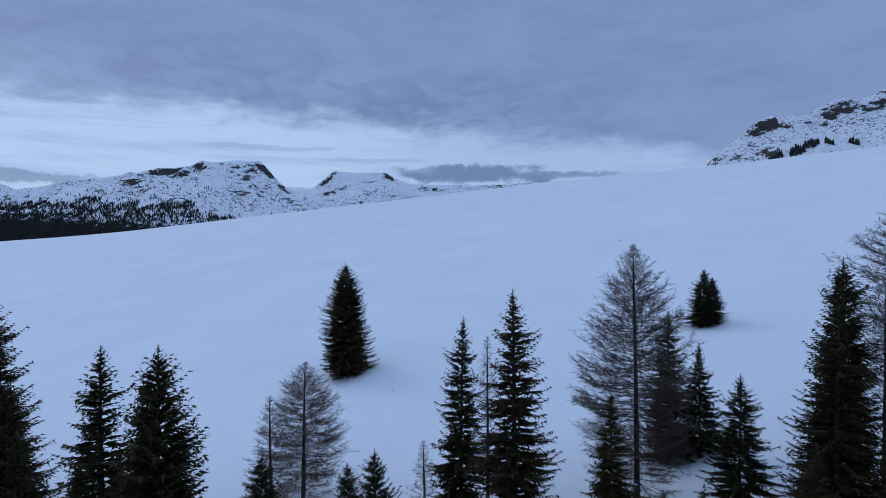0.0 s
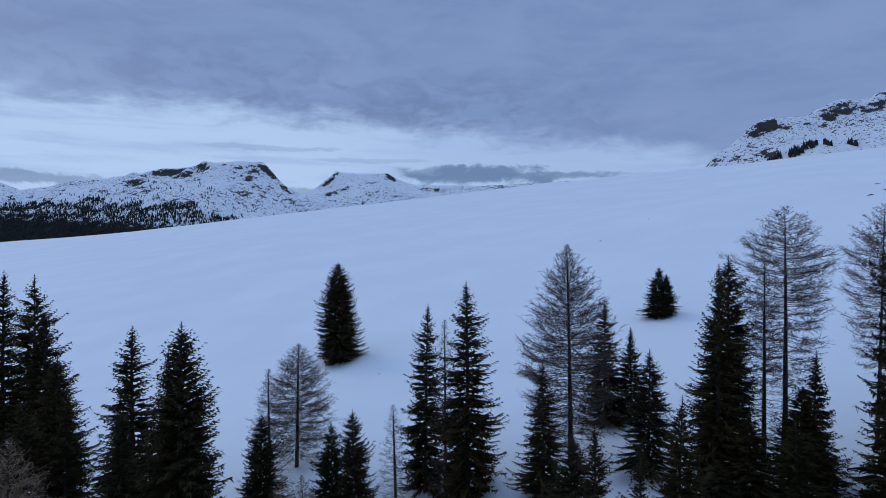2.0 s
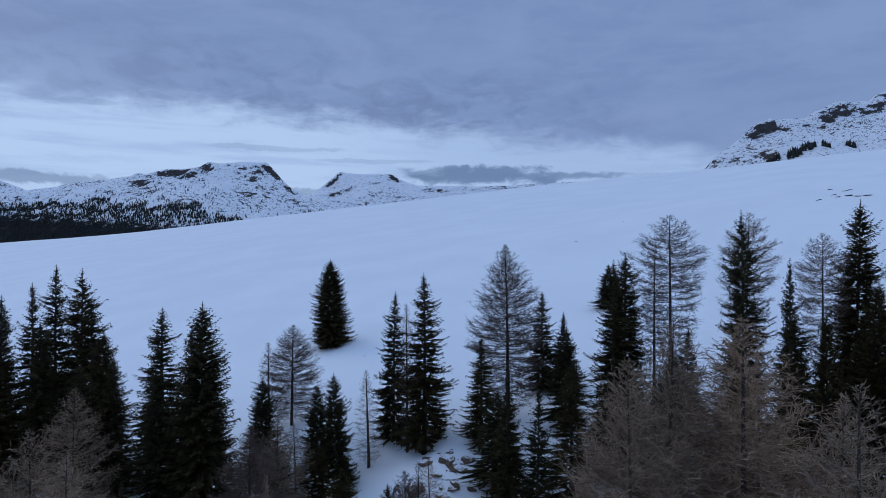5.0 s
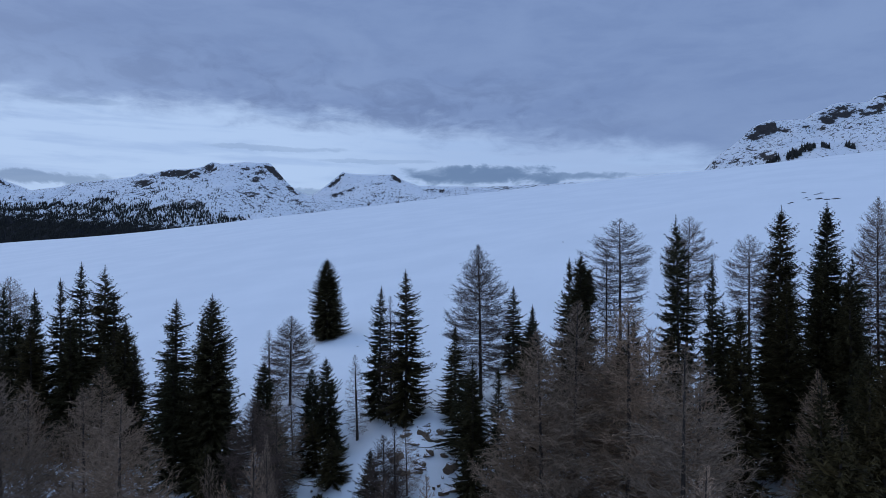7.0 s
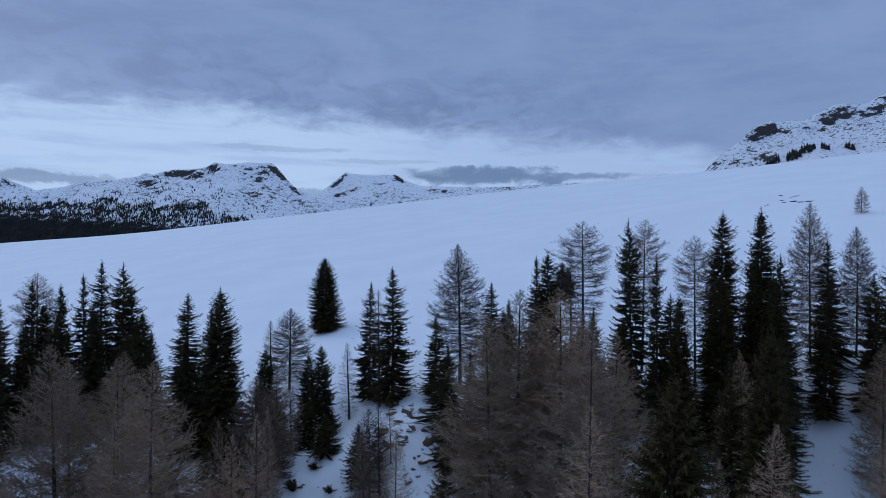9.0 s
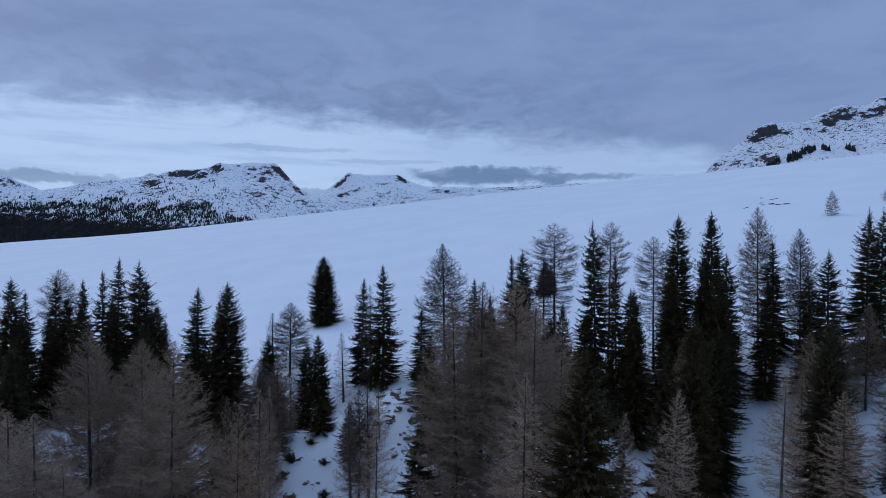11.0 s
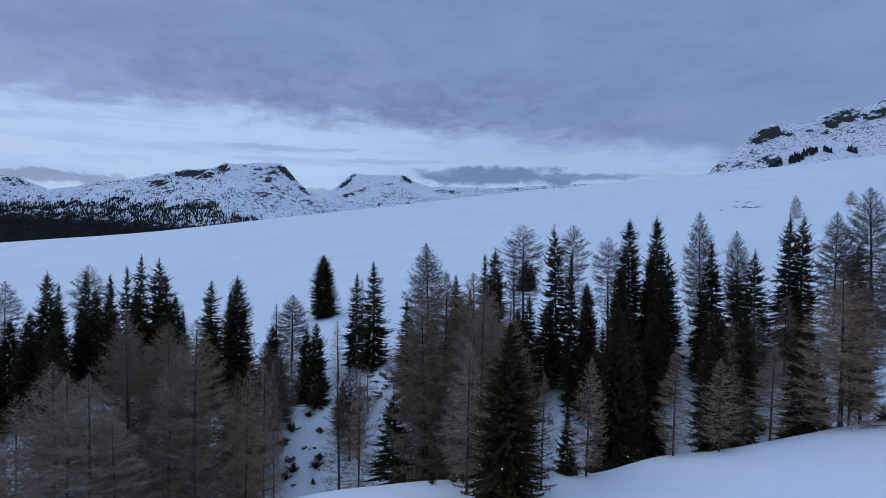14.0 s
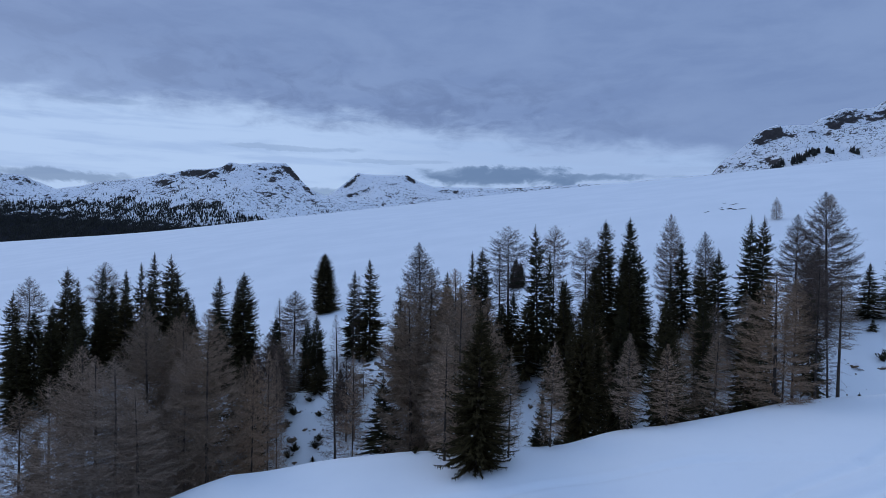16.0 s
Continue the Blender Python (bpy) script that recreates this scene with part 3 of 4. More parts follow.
    # dead snags below the crown
    for _ in range(18):
        zz = rng.uniform(0.06, bare + 0.06) * height
        a = rng.uniform(0, 6.28)
        root = Vector((*axis(zz / height), zz))
        tip = root + Vector((math.cos(a), math.sin(a), rng.uniform(-0.6, 0.0))) * rng.uniform(0.4, 1.6)
        crown.twig(root, tip, thick * 1.2)
        for _ in range(4):
            m = root.lerp(tip, rng.uniform(0.4, 0.95))
            crown.blade(m, m + Vector((rng.uniform(-1, 1), rng.uniform(-1, 1), rng.uniform(-0.8, 0.2))) * 0.35, thick * 0.8)
    part("crown", mesh_of("larch_crown", crown.verts, crown.faces, mat or TWIGS), tree, "bare limbs and fine twigs")
    return tree


# kind: maker, its height and width
SPRUCE_LABEL = "dark green spruce rising from snowy ground"
KINDS = {
    "lone": (lambda: spruce("spruce_tree", 11, 16, 3.5, 0.01, 0.74, 0.4, 0.08, 0.17, 0.0, 0.55, 0.02), 16, 6.2),
    "slim": (lambda: spruce("spruce_tree", 12, 16, 2.2, 0.04, 0.80, 0.45, 0.24, 0.27, 0.02, 0.8, 0.1), 16, 3.1),
    "spire": (lambda: spruce("spruce_tree", 17, 15, 2.2, 0.05, 0.82, 0.55, 0.28, 0.29, 0.03, 0.8, 0.14), 15, 3.1),
    "ragged": (lambda: spruce("spruce_tree", 13, 17, 2.8, 0.07, 0.72, 0.6, 0.32, 0.29, 0.06, 0.72, 0.16), 17, 4.1),
    "thick": (lambda: spruce("spruce_tree", 14, 18, 2.7, 0.03, 0.66, 0.55, 0.2, 0.26, 0.03), 18, 4.2),
    "column": (lambda: spruce("spruce_tree", 18, 18, 2.9, 0.02, 0.74, 0.6, 0.12, 0.21, 0.012, 0.85, 0.02), 18, 4.8),
    "legged": (lambda: larch("larch_tree", 29, 14, 1.6, 0.42, 2.4, 0.045, 17, 0.015, TWIGS, 0.35, 0.7, 0.6, 0.4, 0.3), 14, 2.9),
    "young": (lambda: spruce("spruce_tree", 15, 9, 2.0, 0.03, 0.92, 0.35, 0.2, 0.24, 0.06), 9, 2.8),
    "snowy": (lambda: spruce("spruce_tree", 19, 8, 2.1, 0.03, 0.85, 0.45, 0.26, 0.25, 0.3), 8, 3.3),
    "wide": (lambda: spruce("spruce_tree", 16, 15, 3.2, 0.02, 0.76, 0.45, 0.2, 0.22, 0.03, 0.62), 15, 5.2),
    "larch": (lambda: larch("larch_tree", 21, 18, 3.3, 0.12, 2.3, 0.044, 24, 0.011, EDGE_TWIGS, 0.34, 0.7, 0.9, 0.5), 18, 5.4),
    "crowned": (lambda: larch("larch_tree", 22, 18, 3.0, 0.34, 2.8, 0.066, 22, 0.011, EDGE_TWIGS, 0.5, 0.5, 0.5, 0.5, 0.3), 18, 5.2),
    "thin": (lambda: larch("larch_tree", 23, 14, 1.4, 0.10, 1.6, 0.075, 15, 0.012, EDGE_TWIGS, 0.25, 0.7, 0.9, 0.4), 14, 2.4),
    "fuzzy": (lambda: larch("larch_tree", 24, 16, 3.3, 0.04, 2.2, 0.085, 15, 0.017, TWIGS, 0.25, 0.85, 0.8, 0.65, 0.4), 16, 6.0),
    "thicket": (lambda: larch("larch_tree", 27, 22, 4.0, 0.03, 3.0, 0.072, 17, 0.0155, TWIGS, 0.25, 0.9, 0.7, 0.75, 0.35), 22, 7.6),
    "tangled": (lambda: larch("larch_tree", 26, 18, 4.3, 0.03, 2.2, 0.075, 16, 0.013, PALE_TWIGS, 0.2, 0.95, 0.8, 0.75, 0.4), 18, 8.2),
    "bushy": (lambda: larch("larch_tree", 28, 11, 4.2, 0.05, 2.1, 0.07, 13, 0.012, PALE_TWIGS, 0.22, 0.9, 1.0, 0.8), 11, 7.4),
    "pale": (lambda: larch("larch_tree", 25, 11, 2.1, 0.12, 1.7, 0.062, 17, 0.011, PALE_TWIGS, 0.25, 0.7, 0.8, 0.42, 0.3), 11, 4.0),
}
LABELS = {
    "lone": "broad dense dark spruce standing alone on the snow",
    "slim": "slender dark green spruce at the meadow edge",
    "spire": "slender dark spruce with uneven boughs at the gully",
    "ragged": "tall ragged dark spruce with open drooping boughs",
    "thick": "tall thick black-green spruce in the dense group",
    "column": "dense broad column-shaped dark spruce reaching the gully",
    "snowy": "dark spruce with white snow caught on its boughs",
    "legged": "tall leafless larch with a bare lower trunk on the brow",
    "young": "small young spruce with snow on its boughs",
    "wide": "wide green spruce with boughs down to the snow",
    "larch": "tall leafless larch with a pointed grey-brown crown",
    "crowned": "tall leafless larch with a rounded open crown",
    "thin": "thin leafless larch pole with short twigs",
    "fuzzy": "dense brown leafless larch with tangled fine twigs",
    "thicket": "very dense brown leafless larch with countless twigs",
    "tangled": "broad grey-brown leafless larch with tangled twigs",
    "bushy": "broad low leafless larch with fine grey-brown twigs",
    "pale": "pale young leafless larch with fine twigs",
}
GROUPS = {
    "meadow trees": (
        ("lone", -13.7, 85, 36.9, 7.6), ("wide", 35.3, 81.2, 36.2, 4.0), ("wide", 36.6, 81.5, 35.1, 3.6),
        ("fuzzy", 111.5, 105, 53.8, 2.8), ("bushy", 131.4, 112.9, 55.7, 3.2)),
    "trees at the meadow edge": (
        ("slim", -39.8, 48, 37.3, 5.4), ("ragged", -35.6, 45.8, 37.0, 6.4), ("slim", -32.5, 44, 33.6, 5.8), ("spire", -42.2, 47.2, 35.2, 4.8),
        ("slim", -43.4, 43.8, 34.0, 5.4), ("slim", -50.2, 47.7, 34.3, 4.6), ("crowned", -51.6, 50.5, 35.0, 5.2), ("thick", -55, 44, 34.3, 5.2),
        ("spire", -54.6, 47.6, 31.7, 4.8), ("crowned", -59.7, 39.6, 32.5, 5.2), ("ragged", -60.5, 37, 30.2, 4.8),
        ("slim", -23, 40, 33.1, 5.6), ("column", -15.5, 32.2, 34.5, 7.6), ("thick", -19.6, 32, 28.4, 4.6), ("spire", -17.6, 34.5, 32.0, 3.6),
        ("larch", -12, 51, 29.6, 5.8), ("thin", -12.4, 43, 28.8, 3.4), ("wide", -12.6, 41, 25.4, 4.8), ("wide", -4.3, 40, 26.2, 4.6),
        ("wide", -6.6, 41.5, 24.6, 4.2), ("fuzzy", -8.2, 38, 21.3, 4.0), ("snowy", -5.6, 37, 19.6, 4.2), ("thin", -1.1, 42, 26.0, 2.8),
        ("slim", 1.3, 44.8, 34.4, 4.0), ("thin", 3.2, 41.5, 33.4, 2.6), ("slim", 5.0, 42, 36.7, 5.0), ("spire", 11.2, 39.2, 30.2, 3.6),
        ("larch", 14.4, 44.1, 39.7, 7.0), ("slim", 19.4, 51, 34.0, 3.8), ("young", 22.0, 51, 31.4, 3.2), ("ragged", 20.1, 40.6, 31.1, 4.0),
        ("thick", 25.6, 38.6, 39.0, 5.4), ("spire", 24.0, 36.4, 38.4, 4.0), ("crowned", 30.7, 39, 42.9, 6.6), ("thin", 29.2, 39.4, 39.0, 3.0),
        ("young", 31.4, 36.4, 31.8, 3.6), ("ragged", 35.3, 32.6, 43.2, 5.2), ("crowned", 38.9, 40, 43.2, 4.8), ("slim", 36.9, 27.5, 38.9, 3.6),
        ("thick", 38.6, 25.5, 34.6, 4.6), ("crowned", 43.8, 34.3, 41.0, 4.8), ("thick", 46.9, 34.7, 44.3, 5.2), ("thick", 50.5, 32, 44.6, 5.6),
        ("ragged", 51.8, 29, 39.0, 4.4), ("thick", 48.6, 30, 38.5, 4.6), ("larch", 58.7, 35.4, 45.2, 4.6), ("spire", 60, 33.8, 40.6, 4.4), ("larch", 64.7, 35.8, 42.2, 4.0),
        ("ragged", 63.5, 27.2, 39.6, 5.0), ("ragged", 68.6, 27.8, 44.9, 5.0), ("ragged", 70.6, 28.2, 45.0, 4.8), ("larch", 79, 34.2, 45.3, 4.8),
        ("ragged", 83.3, 35.2, 40.4, 4.6), ("larch", 80.8, 28, 48.6, 7.6), ("slim", 89.2, 31, 37.4, 4.0), ("thick", 94.6, 32, 42.5, 5.0)),
    "larches in the gully": (
        ("thicket", 16.4, 4, 34.8, 8.0), ("thicket", 18.6, 6.2, 36.4, 9.4), ("thicket", 21.4, 5, 36.6, 9.6), ("fuzzy", 22.4, -2, 35.0, 7.2), ("fuzzy", 25.6, 4, 33.2, 7.6), ("fuzzy", 24.2, 8.5, 34.2, 7.4), ("fuzzy", 14.6, 8, 29.0, 3.4),
        ("thicket", -7.6, 0, 31.7, 7.4), ("tangled", -10.6, 0.4, 27.6, 7.0), ("thicket", -17, 4.4, 32.2, 9.0), ("thicket", -14, 6.5, 30.4, 8.0), 
        ("thicket", -22, 14, 29.2, 8.0), ("tangled", -22.2, -1.4, 27.2, 12.0), ("tangled", -15.9, -5.0, 26.8, 11.0), ("tangled", -19.4, -3.4, 26.4, 11.0), ("tangled", -13.0, -5.4, 23.2, 8.0), ("fuzzy", -27.5, 0.5, 23.2, 7.6), ("fuzzy", -32.5, 2, 20.6, 7.2), ("fuzzy", -38, -1, 20.0, 7.0), ("snowy", -33, 6, 14.0, 5.0),
        ("pale", -12.6, 3.0, 24.8, 5.0), ("fuzzy", -3.6, 3.6, 25.4, 4.4),
        ("fuzzy", -27, 31, 26.5, 6.4), ("fuzzy", -9, 15, 23.0, 5.0), ("pale", -5.0, 14, 24.2, 5.4), ("larch", -8.5, 25, 25.0, 5.8), ("fuzzy", -7.6, 30, 24.4, 4.8), ("pale", -5.5, 20, 23.0, 3.6),
        ("pale", 9, 4.4, 25.6, 4.0), ("thin", 6.5, 6, 25.2, 3.0), ("pale", 6, 30, 20.8, 3.4), ("larch", 4.2, 24.4, 21.6, 4.2), ("thin", 5.4, 24.6, 22.4, 2.6), ("fuzzy", 43, 20, 29.0, 5.4), ("fuzzy", 61, 22, 31.0, 5.4), ("fuzzy", 75, 25, 35.0, 5.4), ("fuzzy", 66, 24, 33.0, 5.0), ("fuzzy", 57, 20, 30.0, 4.8), ("pale", 52, 13, 26.5, 4.2)),
    "small spruces in the gully": (
        ("snowy", 2.5, 28.5, 19.0, 3.6), ("ragged", 13, 4.5, 23.6, 4.4), ("young", 16.5, 8, 21.0, 3.6), ("young", -2.5, 33, 18.6, 3.4), ("snowy", -8.6, 30, 19.0, 4.4), ("snowy", -13, 24, 21.0, 5.6), ("snowy", -9.6, 22, 18.5, 5.0), ("snowy", -17, 21, 22.0, 5.6), ("thick", 40, 10, 33.0, 5.0), ("ragged", 37.5, 11, 30.5, 4.6),
        ("ragged", 56, 14, 33.0, 4.8), ("ragged", 62, 12, 32.5, 4.6), ("young", 66, 16, 27.5, 3.6), ("ragged", 73, 19, 34.0, 4.6), ("young", 34, 14, 20.0, 3.2), ("thick", 44, 27, 37.0, 5.4), ("thick", 49, 25.4, 37.0, 5.4), ("ragged", 57.5, 5, 31.5, 4.6), ("ragged", 60.5, 26, 37.0, 4.8), ("slim", 55.6, 27.5, 35.6, 3.8), ("thick", 45.6, 19, 31.0, 5.0),
        ("thick", -47, 46, 31.0, 5.4), ("thick", -46, 40, 28.4, 5.4), ("ragged", -51, 41, 29.6, 5.2), ("ragged", -46, 34, 27.0, 5.0), ("thick", -49.4, 32.0, 26.8, 5.6), ("thick", -54.2, 30.0, 25.0, 5.6), ("thick", -41.0, 26.0, 26.3, 5.6), ("thick", -55.6, 36.0, 26.6, 5.6), ("thick", -52, 36, 28.0, 5.0), ("ragged", -29, 36, 28.0, 5.0), ("ragged", -9, 34, 21.0, 3.8),
        ("slim", 12.8, 29, 28.2, 3.8), ("spire", 15.2, 28, 27.6, 3.6), ("ragged", 18.6, 30, 30.0, 4.0), ("ragged", 12.4, 33.5, 26.0, 4.6), ("ragged", 22.5, 33, 24.5, 4.4), ("ragged", 27, 31, 28.0, 4.4), ("thick", 29.4, 34.5, 29.5, 4.6), ("ragged", 25.2, 34.0, 27.5, 4.8), ("ragged", 40.4, 33.0, 34.0, 4.4), ("ragged", 33.2, 30, 31.0, 5.0), ("young", 30.0, 28, 23.0, 4.0), ("thick", -29.5, 40, 30.6, 5.0), ("spire", -26.6, 36.5, 28.4, 4.4), ("thick", -36.5, 40.5, 31.4, 5.4), ("ragged", -41.5, 40.5, 30.4, 5.4)),
    "trees at the near brow": (
        ("wide", 24.3, -10.8, 33.7, 6.0), ("pale", 21, -7.6, 31.0, 4.4), ("pale", 27.6, -8.6, 28.5, 3.0), ("pale", 32.3, -5.2, 29.4, 3.8),
        ("pale", 40.7, -4.4, 30.3, 3.6), ("pale", 44.5, -5.6, 29.4, 3.4), ("wide", 45.6, -1.8, 34.2, 5.0), ("fuzzy", 56.4, -4.2, 37.4, 8.2),
        ("pale", 51, -2, 30.4, 4.0), ("fuzzy", 48.6, 3.4, 28.8, 5.4), ("crowned", 60.6, -4.4, 39.2, 3.8), ("legged", 63.1, -4.2, 37.0, 3.4), ("legged", 58.6, -3.6, 36.4, 3.0), ("thin", 62.2, -3.9, 33.0, 1.8), ("thin", 57.8, -3.2, 33.0, 1.6), ("thick", 37.4, 5, 33.5, 5.0)),
}


def plant_trees():
    rng = random.Random(5)
    masters = {}
    for group, trees in GROUPS.items():
        for kind, x, y, top, width in trees:
            make, height, across = KINDS[kind]
            z = height_at(x, y)
            tall = max(top - z, 0.8)
            if kind not in masters:
                masters[kind] = make()
                tree = masters[kind]
            else:
                tree = copy_thing(masters[kind], Matrix())
            tree.matrix_basis = pose(x, y, z - 0.15, rng.uniform(-1.2, 1.2), rng.uniform(-1.2, 1.2), rng.uniform(0, 360))
            tree.scale = (width / across * rng.uniform(0.95, 1.12), width / across * rng.uniform(0.95, 1.12), tall / height)
            tagged(tree, LABELS[kind], "tree", group)


plant_trees()


def plant_saplings():
    """Knee-high to man-high spruces along the brow and in the gully."""
    rng = random.Random(8)
    master = spruce("spruce_sapling", 31, 2.4, 0.75, 0.02, 0.95, 0.3, 0.25, 0.16)
    spots = ((31.0, -4.2, 2.2), (63.4, 0.2, 2.6), (-0.8, 5.0, 3.2), (69.0, 1.4, 1.8), (1.2, 19.0, 1.2), (-3.4, 18.2, 1.0), (-0.6, 22.2, 0.8), (35.8, 1.0, 1.6), (88.0, 28.0, 2.0), (92.0, 22.0, 1.4), (4.4, 12.0, 1.6))
    for k, (x, y, tall) in enumerate(spots):
        tree = master if k == 0 else copy_thing(master, Matrix())
        tree.matrix_basis = pose(x, y, height_at(x, y) - 0.05, 0, 0, rng.uniform(0, 360))
        size = tall / 2.4
        tree.scale = (size * (1.2 + 0.5 / tall), size * (1.2 + 0.5 / tall), size)
        tagged(tree, "small spruce sapling standing in the snow", "sapling", "spruce saplings")


plant_saplings()


def dwarf_pine(seed):
    """A low dark shrub: arching stems out of one root, set with short needle sprays."""
    rng = random.Random(seed)
    shrub = new("dwarf_pine")
    stems, needles = Sprays(), Sprays()
    for _ in range(26):
        a, lean = rng.uniform(0, 6.28), rng.uniform(0.2, 1.3)
        out = Vector((math.cos(a), math.sin(a), 0))
        mid = out * 0.35 * lean + Vector((0, 0, rng.uniform(0.25, 0.5)))
        tip = out * 0.75 * lean + Vector((0, 0, rng.uniform(0.45, 1.0) / (0.6 + 0.5 * lean)))
        stems.twig(Vector((0, 0, -0.15)), mid, 0.03, 0.02)
        stems.twig(mid, tip, 0.02)
        for k in range(46):
            f = rng.uniform(0.1, 1.0)
            here = mid.lerp(tip, f) if rng.random() < 0.7 else mid * f
            way = Vector((rng.uniform(-1, 1), rng.uniform(-1, 1), rng.uniform(-0.3, 1.0))).normalized()
            needles.leaf(here, here + way * rng.uniform(0.12, 0.24), 0.03, way.orthogonal().normalized())
    part("stem", mesh_of("dwarf_pine_stem", stems.verts, stems.faces, BARK), shrub, "thin brown stems")
    part("foliage", mesh_of("dwarf_pine_foliage", needles.verts, needles.faces, NEEDLES), shrub, "dark green needles")
    return shrub


def plant_shrubs():
    rng = random.Random(12)
    master = dwarf_pine(41)
    spots = ((-3.9, 23.4, 1.3), (-4.6, 22.6, 1.0), (-0.5, 23.5, 1.2), (-0.1, 24.4, 0.9), (-0.9, 27.8, 0.8), (-6.2, 26.5, 1.3), (-3.3, 30.7, 0.8), (-5.4, 28.4, 1.2), (19.8, -4.2, 0.9), (20.7, -4.6, 0.7), (26.3, -6.5, 0.9), (17.7, -4.7, 0.6),
             (60.5, 18.8, 1.4), (3.6, 31.8, 0.9), (12.6, 34.6, 1.1), (5.0, 39.6, 1.0), (86.0, 22.5, 1.3), (90.0, 26.0, 1.2), (33.5, -2.2, 0.8), (13.6, 36.4, 1.3))
    for k, (x, y, size) in enumerate(spots):
        shrub = master if k == 0 else copy_thing(master, Matrix())
        shrub.matrix_basis = pose(x, y, height_at(x, y) - 0.05, 0, 0, rng.uniform(0, 360))
        shrub.scale = (size * rng.uniform(0.9, 1.3), size * rng.uniform(0.9, 1.3), size * rng.uniform(0.8, 1.1))
        tagged(shrub, "low dark dwarf pine shrub poking out of the snow", "shrub", "dwarf pines")


plant_shrubs()


# ---- far woods ----
def far_woods(name, grid, count, seed, wanted, label, tall=(9, 17), west=-1e9, depth=(-1e9, 1e9)):
    """Thousands of tiny conifers on the mountain slopes, too many to count."""
    xs, ys, zs = grid
    rng = np.random.default_rng(seed)
    x, y = rng.uniform(max(xs[0], west), xs[-2], count), rng.uniform(max(ys[0], depth[0]), min(ys[-2], depth[1]), count)
    i, j = np.searchsorted(xs, x, "right") - 1, np.searchsorted(ys, y, "right") - 1
    fx, fy = (x - xs[i]) / (xs[i + 1] - xs[i]), (y - ys[j]) / (ys[j + 1] - ys[j])
    z = (zs[j, i] * (1 - fx) + zs[j, i + 1] * fx) * (1 - fy) + (zs[j + 1, i] * (1 - fx) + zs[j + 1, i + 1] * fx) * fy
    keep = rng.random(count) < wanted(x, y, z)
    x, y, z = x[keep], y[keep], z[keep]
    n = len(x)
    h = rng.uniform(*tall, n)
    r, turn = 0.6 + h * rng.uniform(0.13, 0.22, n), rng.uniform(0, 6.28, n)
    verts = np.zeros((n, 12, 3))
    for level, (zz, rr) in enumerate(((0.0, 1.0), (0.4, 0.7))):
        for k in range(5):
            t, wob = turn + 1.2566 * k + level * 0.6, rng.uniform(0.75, 1.2, n)
            verts[:, level * 5 + k] = np.stack([x + r * rr * wob * np.cos(t), y + r * rr * wob * np.sin(t), z + zz * h], -1)
    verts[:, 10], verts[:, 11] = np.stack([x, y, z + h], -1), np.stack([x, y, z + 0.75 * h], -1)
    one = np.array([(k, (k + 1) % 5, 11) for k in range(5)] + [(5 + k, 5 + (k + 1) % 5, 10) for k in range(5)])
    faces = (np.arange(n)[:, None, None] * 12 + one).reshape(-1, 3)
    return tagged(new(name, mesh_of(name, verts.reshape(-1, 3), faces, FAR_NEEDLES)), label, "forest", kind="stuff")


def on_massif(x, y, z):
    edge_x = (-2426, -2219, -1934, -1900, -1821, -1760, -1607, -1543, -1525, -1402, -1268, -1229, -1171, -1050, -900, -650, -600, -430, -400)
    edge_z = (234, 243, 229, 265, 259, 220, 235, 236, 193, 221, 230, 194, 167, 146, 110, 150, 262, 262, 100)
    edge = np.interp(x, edge_x, edge_z) + 10 * waves(x, y, 90.0, 4)
    clump = waves(x, y, 150.0, 21, 4)
    inside = np.where(clump > -0.3, 0.85, 0.22)
    return np.where(z < edge, inside, np.where((z < edge + 120) & (clump > -0.1), 0.05, 0.0))


far_woods("far_forest", MASSIF_GRID[:3], 42000, 4, on_massif, "dark conifer forest at the foot of the mountain", (9, 17), -3000, (2700, 3300))


def on_dome(x, y, z):
    return np.where(z < 340, 0.05, 0.0)


far_woods("far_grove", MASSIF_GRID[3:], 9000, 6, on_dome, "scattered conifers on the far dome")


def on_crag(x, y, z):
    wood = sum(np.exp(-(((x - cx) / wide) ** 2) - ((y - cy) / 13) ** 2) for cx, cy, wide in ((664, 1204, 15), (630, 1208, 8), (697, 1182, 11), (727, 1182, 11), (760, 1182, 4), (809, 1182, 5), (574, 1262, 6)))
    return np.where(wood > 0.3, 0.4, 0.0)


far_woods("crag_pines", CRAG_GRID, 17000, 7, on_crag, "clumps of dark pines at the foot of the crag", (7, 14), -1e9, (1150, 1280))


def on_crag_slope(x, y, z):
    return np.where((z < 300) & (waves(x, y, 60.0, 31) > -0.1), 0.5, 0.1)


far_woods("crag_shrubs", CRAG_GRID, 1100, 8, on_crag_slope, "scattered dwarf pine shrubs on the crag", (1.6, 3.6), -1e9, (1180, 1330))


# ---- rocks ----
def boulder_mesh(seed, flat, mat):
    """A broken, angular block: a ball pushed in and out by coarse noise."""
    bm = bmesh.new()
    bmesh.ops.create_icosphere(bm, subdivisions=2, radius=1.0)
    for v in bm.verts:
        p = v.co.copy()
        cell = noise.cell(p * 1.7 + Vector((seed, 0, 0)))
        v.co *= 0.8 + 0.35 * noise.noise(p * 1.3 + Vector((seed * 3.1, 1, 2))) + 0.14 * noise.noise(p * 4 + Vector((seed, 5, 0))) + 0.16 * cell
        v.co.z *= flat
    mesh = bpy.data.meshes.new("boulder")
    bm.to_mesh(mesh)
    bm.free()
    mesh.materials.append(mat)
    return mesh


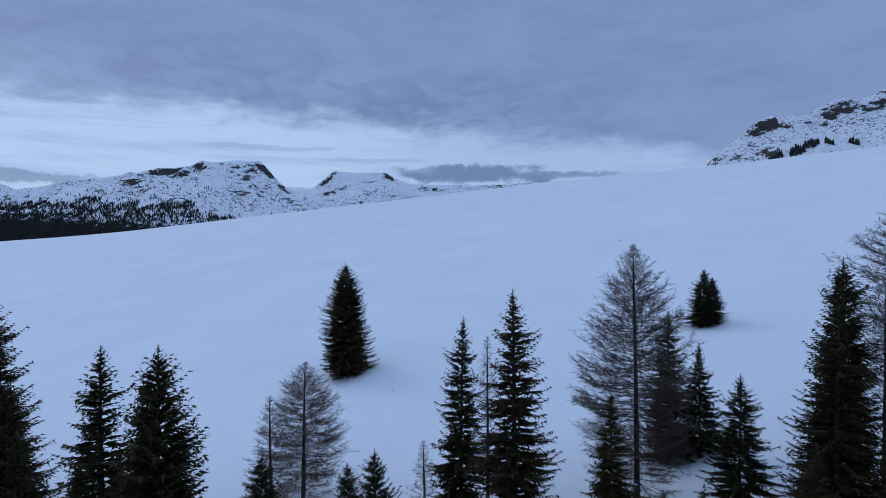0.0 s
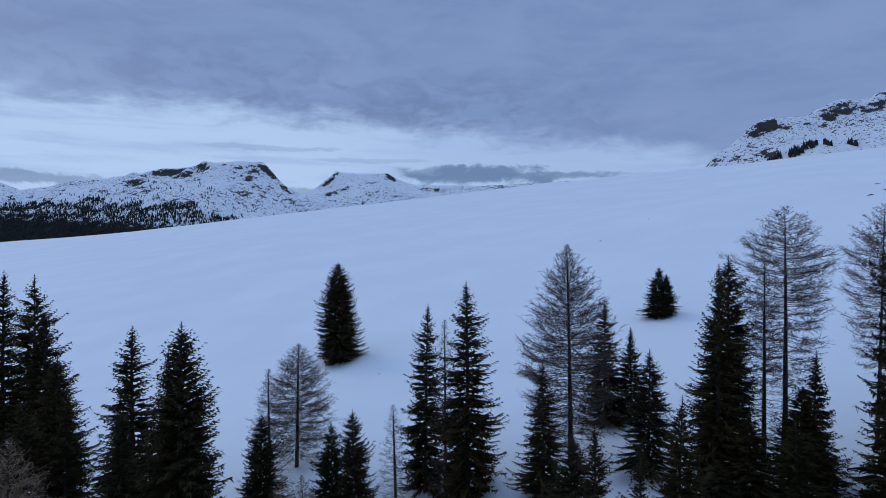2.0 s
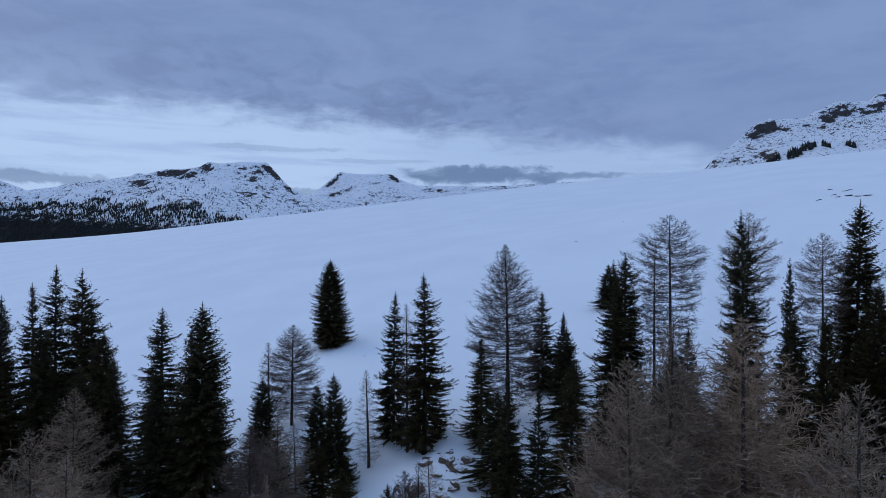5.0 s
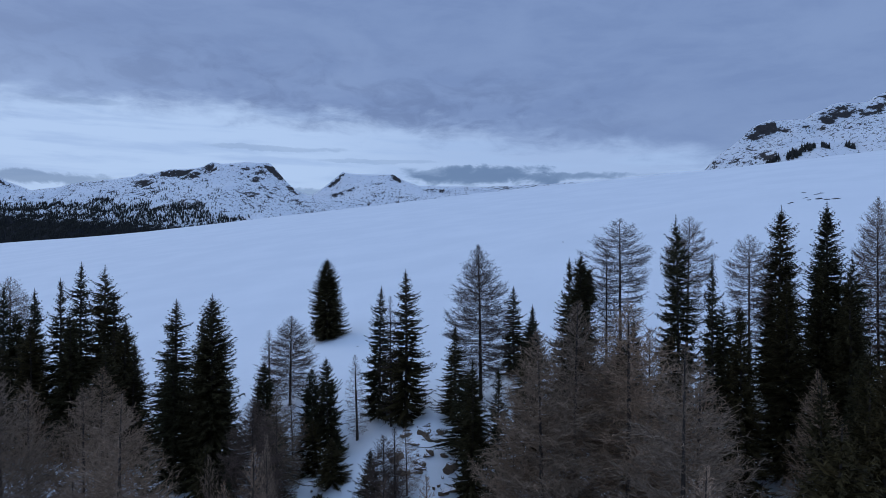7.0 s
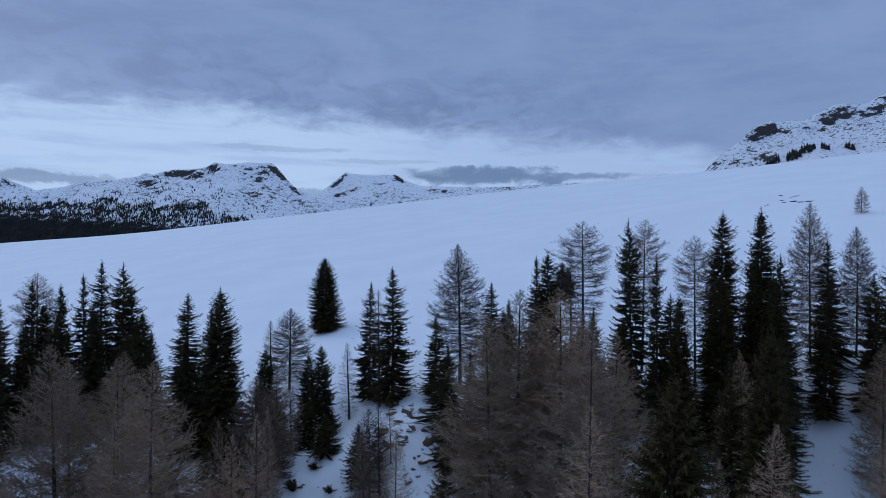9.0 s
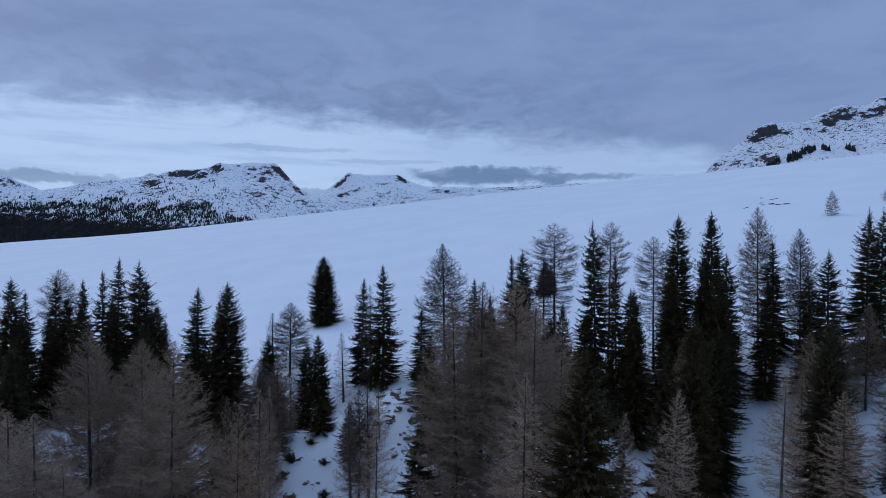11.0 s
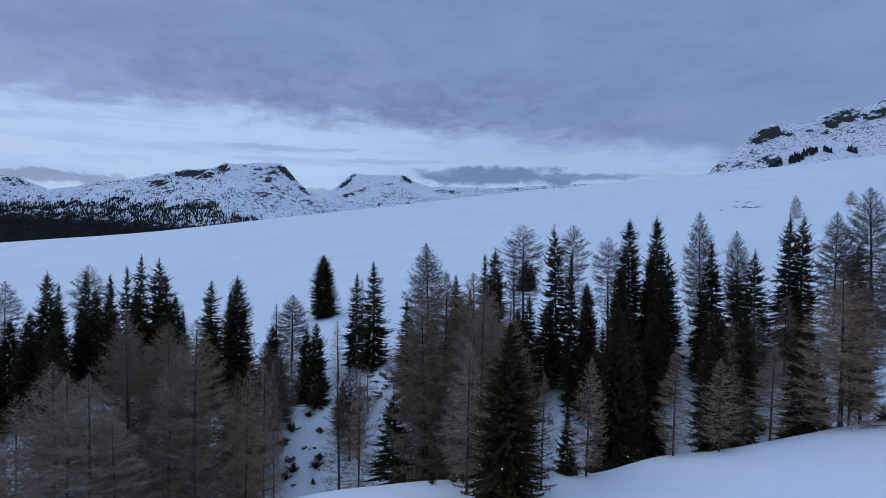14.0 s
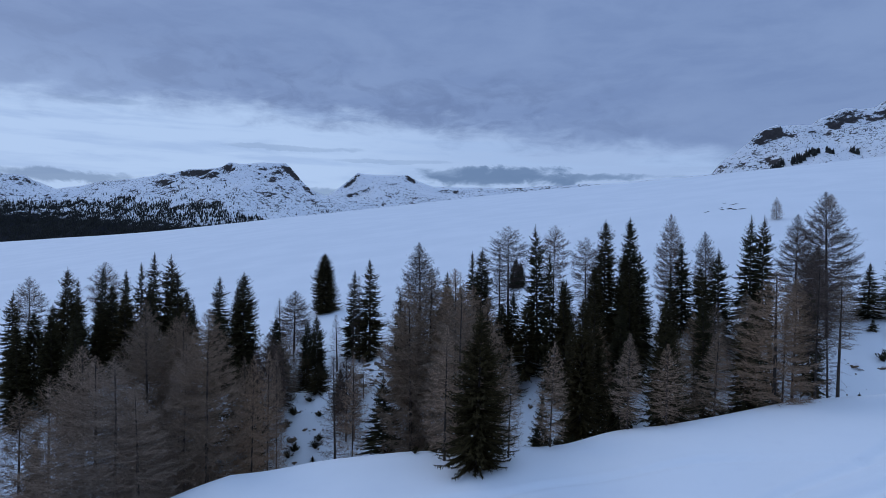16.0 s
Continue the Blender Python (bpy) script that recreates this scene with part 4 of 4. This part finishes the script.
def lay_rocks():
    rng = random.Random(9)
    shapes = [boulder_mesh(k + 1, 0.4 + 0.08 * k, ROCK) for k in range(6)]
    dark_shapes = [boulder_mesh(k + 11, 0.5, DARK_ROCK) for k in range(3)]
    stones = []
    # clusters of broken rock on the gully's far side: x, y, reach, how many
    for x, y, reach, count in ((7.6, 38.6, 1.6, 7), (7.0, 33.0, 2.2, 9), (10.5, 33.6, 2.0, 9), (9.0, 29.5, 2.0, 7), (12.0, 30.5, 1.6, 6), (4.5, 30.5, 1.6, 5), (5.5, 26.0, 1.8, 5), (3.0, 35.0, 1.2, 4),
                               (-1.6, 26.0, 0.8, 3), (-4.8, 25.0, 0.9, 3), (-3.2, 22.4, 0.8, 3), (-5.4, 29.0, 0.8, 2), (29.0, 30.0, 1.6, 4), (33.5, 27.0, 1.4, 4),
                               (81.0, 22.0, 2.4, 5), (87.0, 20.0, 2.0, 4), (75.0, 20.5, 1.6, 3), (91.0, 24.5, 2.0, 4)):
        for _ in range(count):
            stones.append((x + rng.gauss(0, 0.6) * reach, y + rng.gauss(0, 0.5) * reach, 0.2 + 0.7 * rng.random() ** 1.6, "rocks in the gully", "brown-grey broken rock in the snow of the gully"))
    for x, y, size in ((108.6, 129.3, 1.3), (106.6, 129.8, 0.9), (111.0, 125.8, 1.2), (109.4, 126.4, 0.8), (113.2, 143.3, 0.8), (112.6, 136.7, 0.9), (114.6, 137.0, 0.7), (102.4, 130.6, 0.7), (101.4, 130.0, 0.5), (107.6, 133.5, 0.7), (44.6, 150.0, 0.5), (64.0, 170.0, 0.5), (-6.3, 75.6, 0.25)):
        stones.append((x, y, size, "meadow rocks", "dark rock poking out of the smooth snow"))
    # longer ledges of the outcrop
    for x, y, size in ((7.4, 37.2, 1.5), (5.6, 37.5, 1.2), (8.8, 35.9, 1.2), (4.4, 34.2, 1.3), (10.7, 32.3, 1.5), (12.6, 31.9, 1.2), (10.7, 30.2, 1.1), (9.6, 36.6, 0.9), (6.4, 35.4, 0.8), (13.2, 35.0, 1.2)):
        stones.append((x, y, size, "rocks in the gully", "brown rock ledge breaking through the gully snow"))
    for x, y, size, group, label in stones:
        ob = new("rock", rng.choice(dark_shapes if group == "meadow rocks" else shapes))
        ob.matrix_basis = pose(x, y, height_at(x, y) - 0.1 * size, rng.uniform(-15, 15), rng.uniform(-15, 15), rng.uniform(0, 360))
        ob.scale = (size * rng.uniform(0.9, 1.4), size * rng.uniform(0.6, 1.0), size * (0.8 if group == "rocks in the gully" else 0.45))
        tagged(ob, label, "rock", group)


def gully_litter():
    """Small stones, stubs and tufts that poke through the thin snow on the gully's flanks."""
    rng = np.random.default_rng(17)
    verts, faces = [], []
    for _ in range(560):
        x, y = rng.uniform(-45, 92), rng.uniform(13, 38)
        if waves(x, y, 14.0, 44, 3) < 0.0:
            continue
        z, r = height_at(x, y), 0.05 + 0.22 * rng.random() ** 2
        a, k = rng.uniform(0, 6.28), len(verts)
        for t in range(5):
            w = rng.uniform(0.7, 1.3)
            verts.append((x + r * w * math.cos(a + 1.2566 * t), y + r * w * math.sin(a + 1.2566 * t), z - 0.12))
        for t in range(4):
            verts.append((x + 0.55 * r * math.cos(a + 1.57 * t), y + 0.55 * r * math.sin(a + 1.57 * t), z + r * rng.uniform(0.4, 1.0)))
        faces += [(k, k + 1, k + 6, k + 5), (k + 1, k + 2, k + 7, k + 6), (k + 2, k + 3, k + 8, k + 7), (k + 3, k + 4, k + 8), (k + 4, k, k + 5, k + 8), (k + 5, k + 6, k + 7, k + 8)]
    tagged(new("gully_stones", mesh_of("gully_stones", verts, faces, ROCK)), "small stones and stubs poking through thin snow", "stones", kind="stuff")


gully_litter()
lay_rocks()
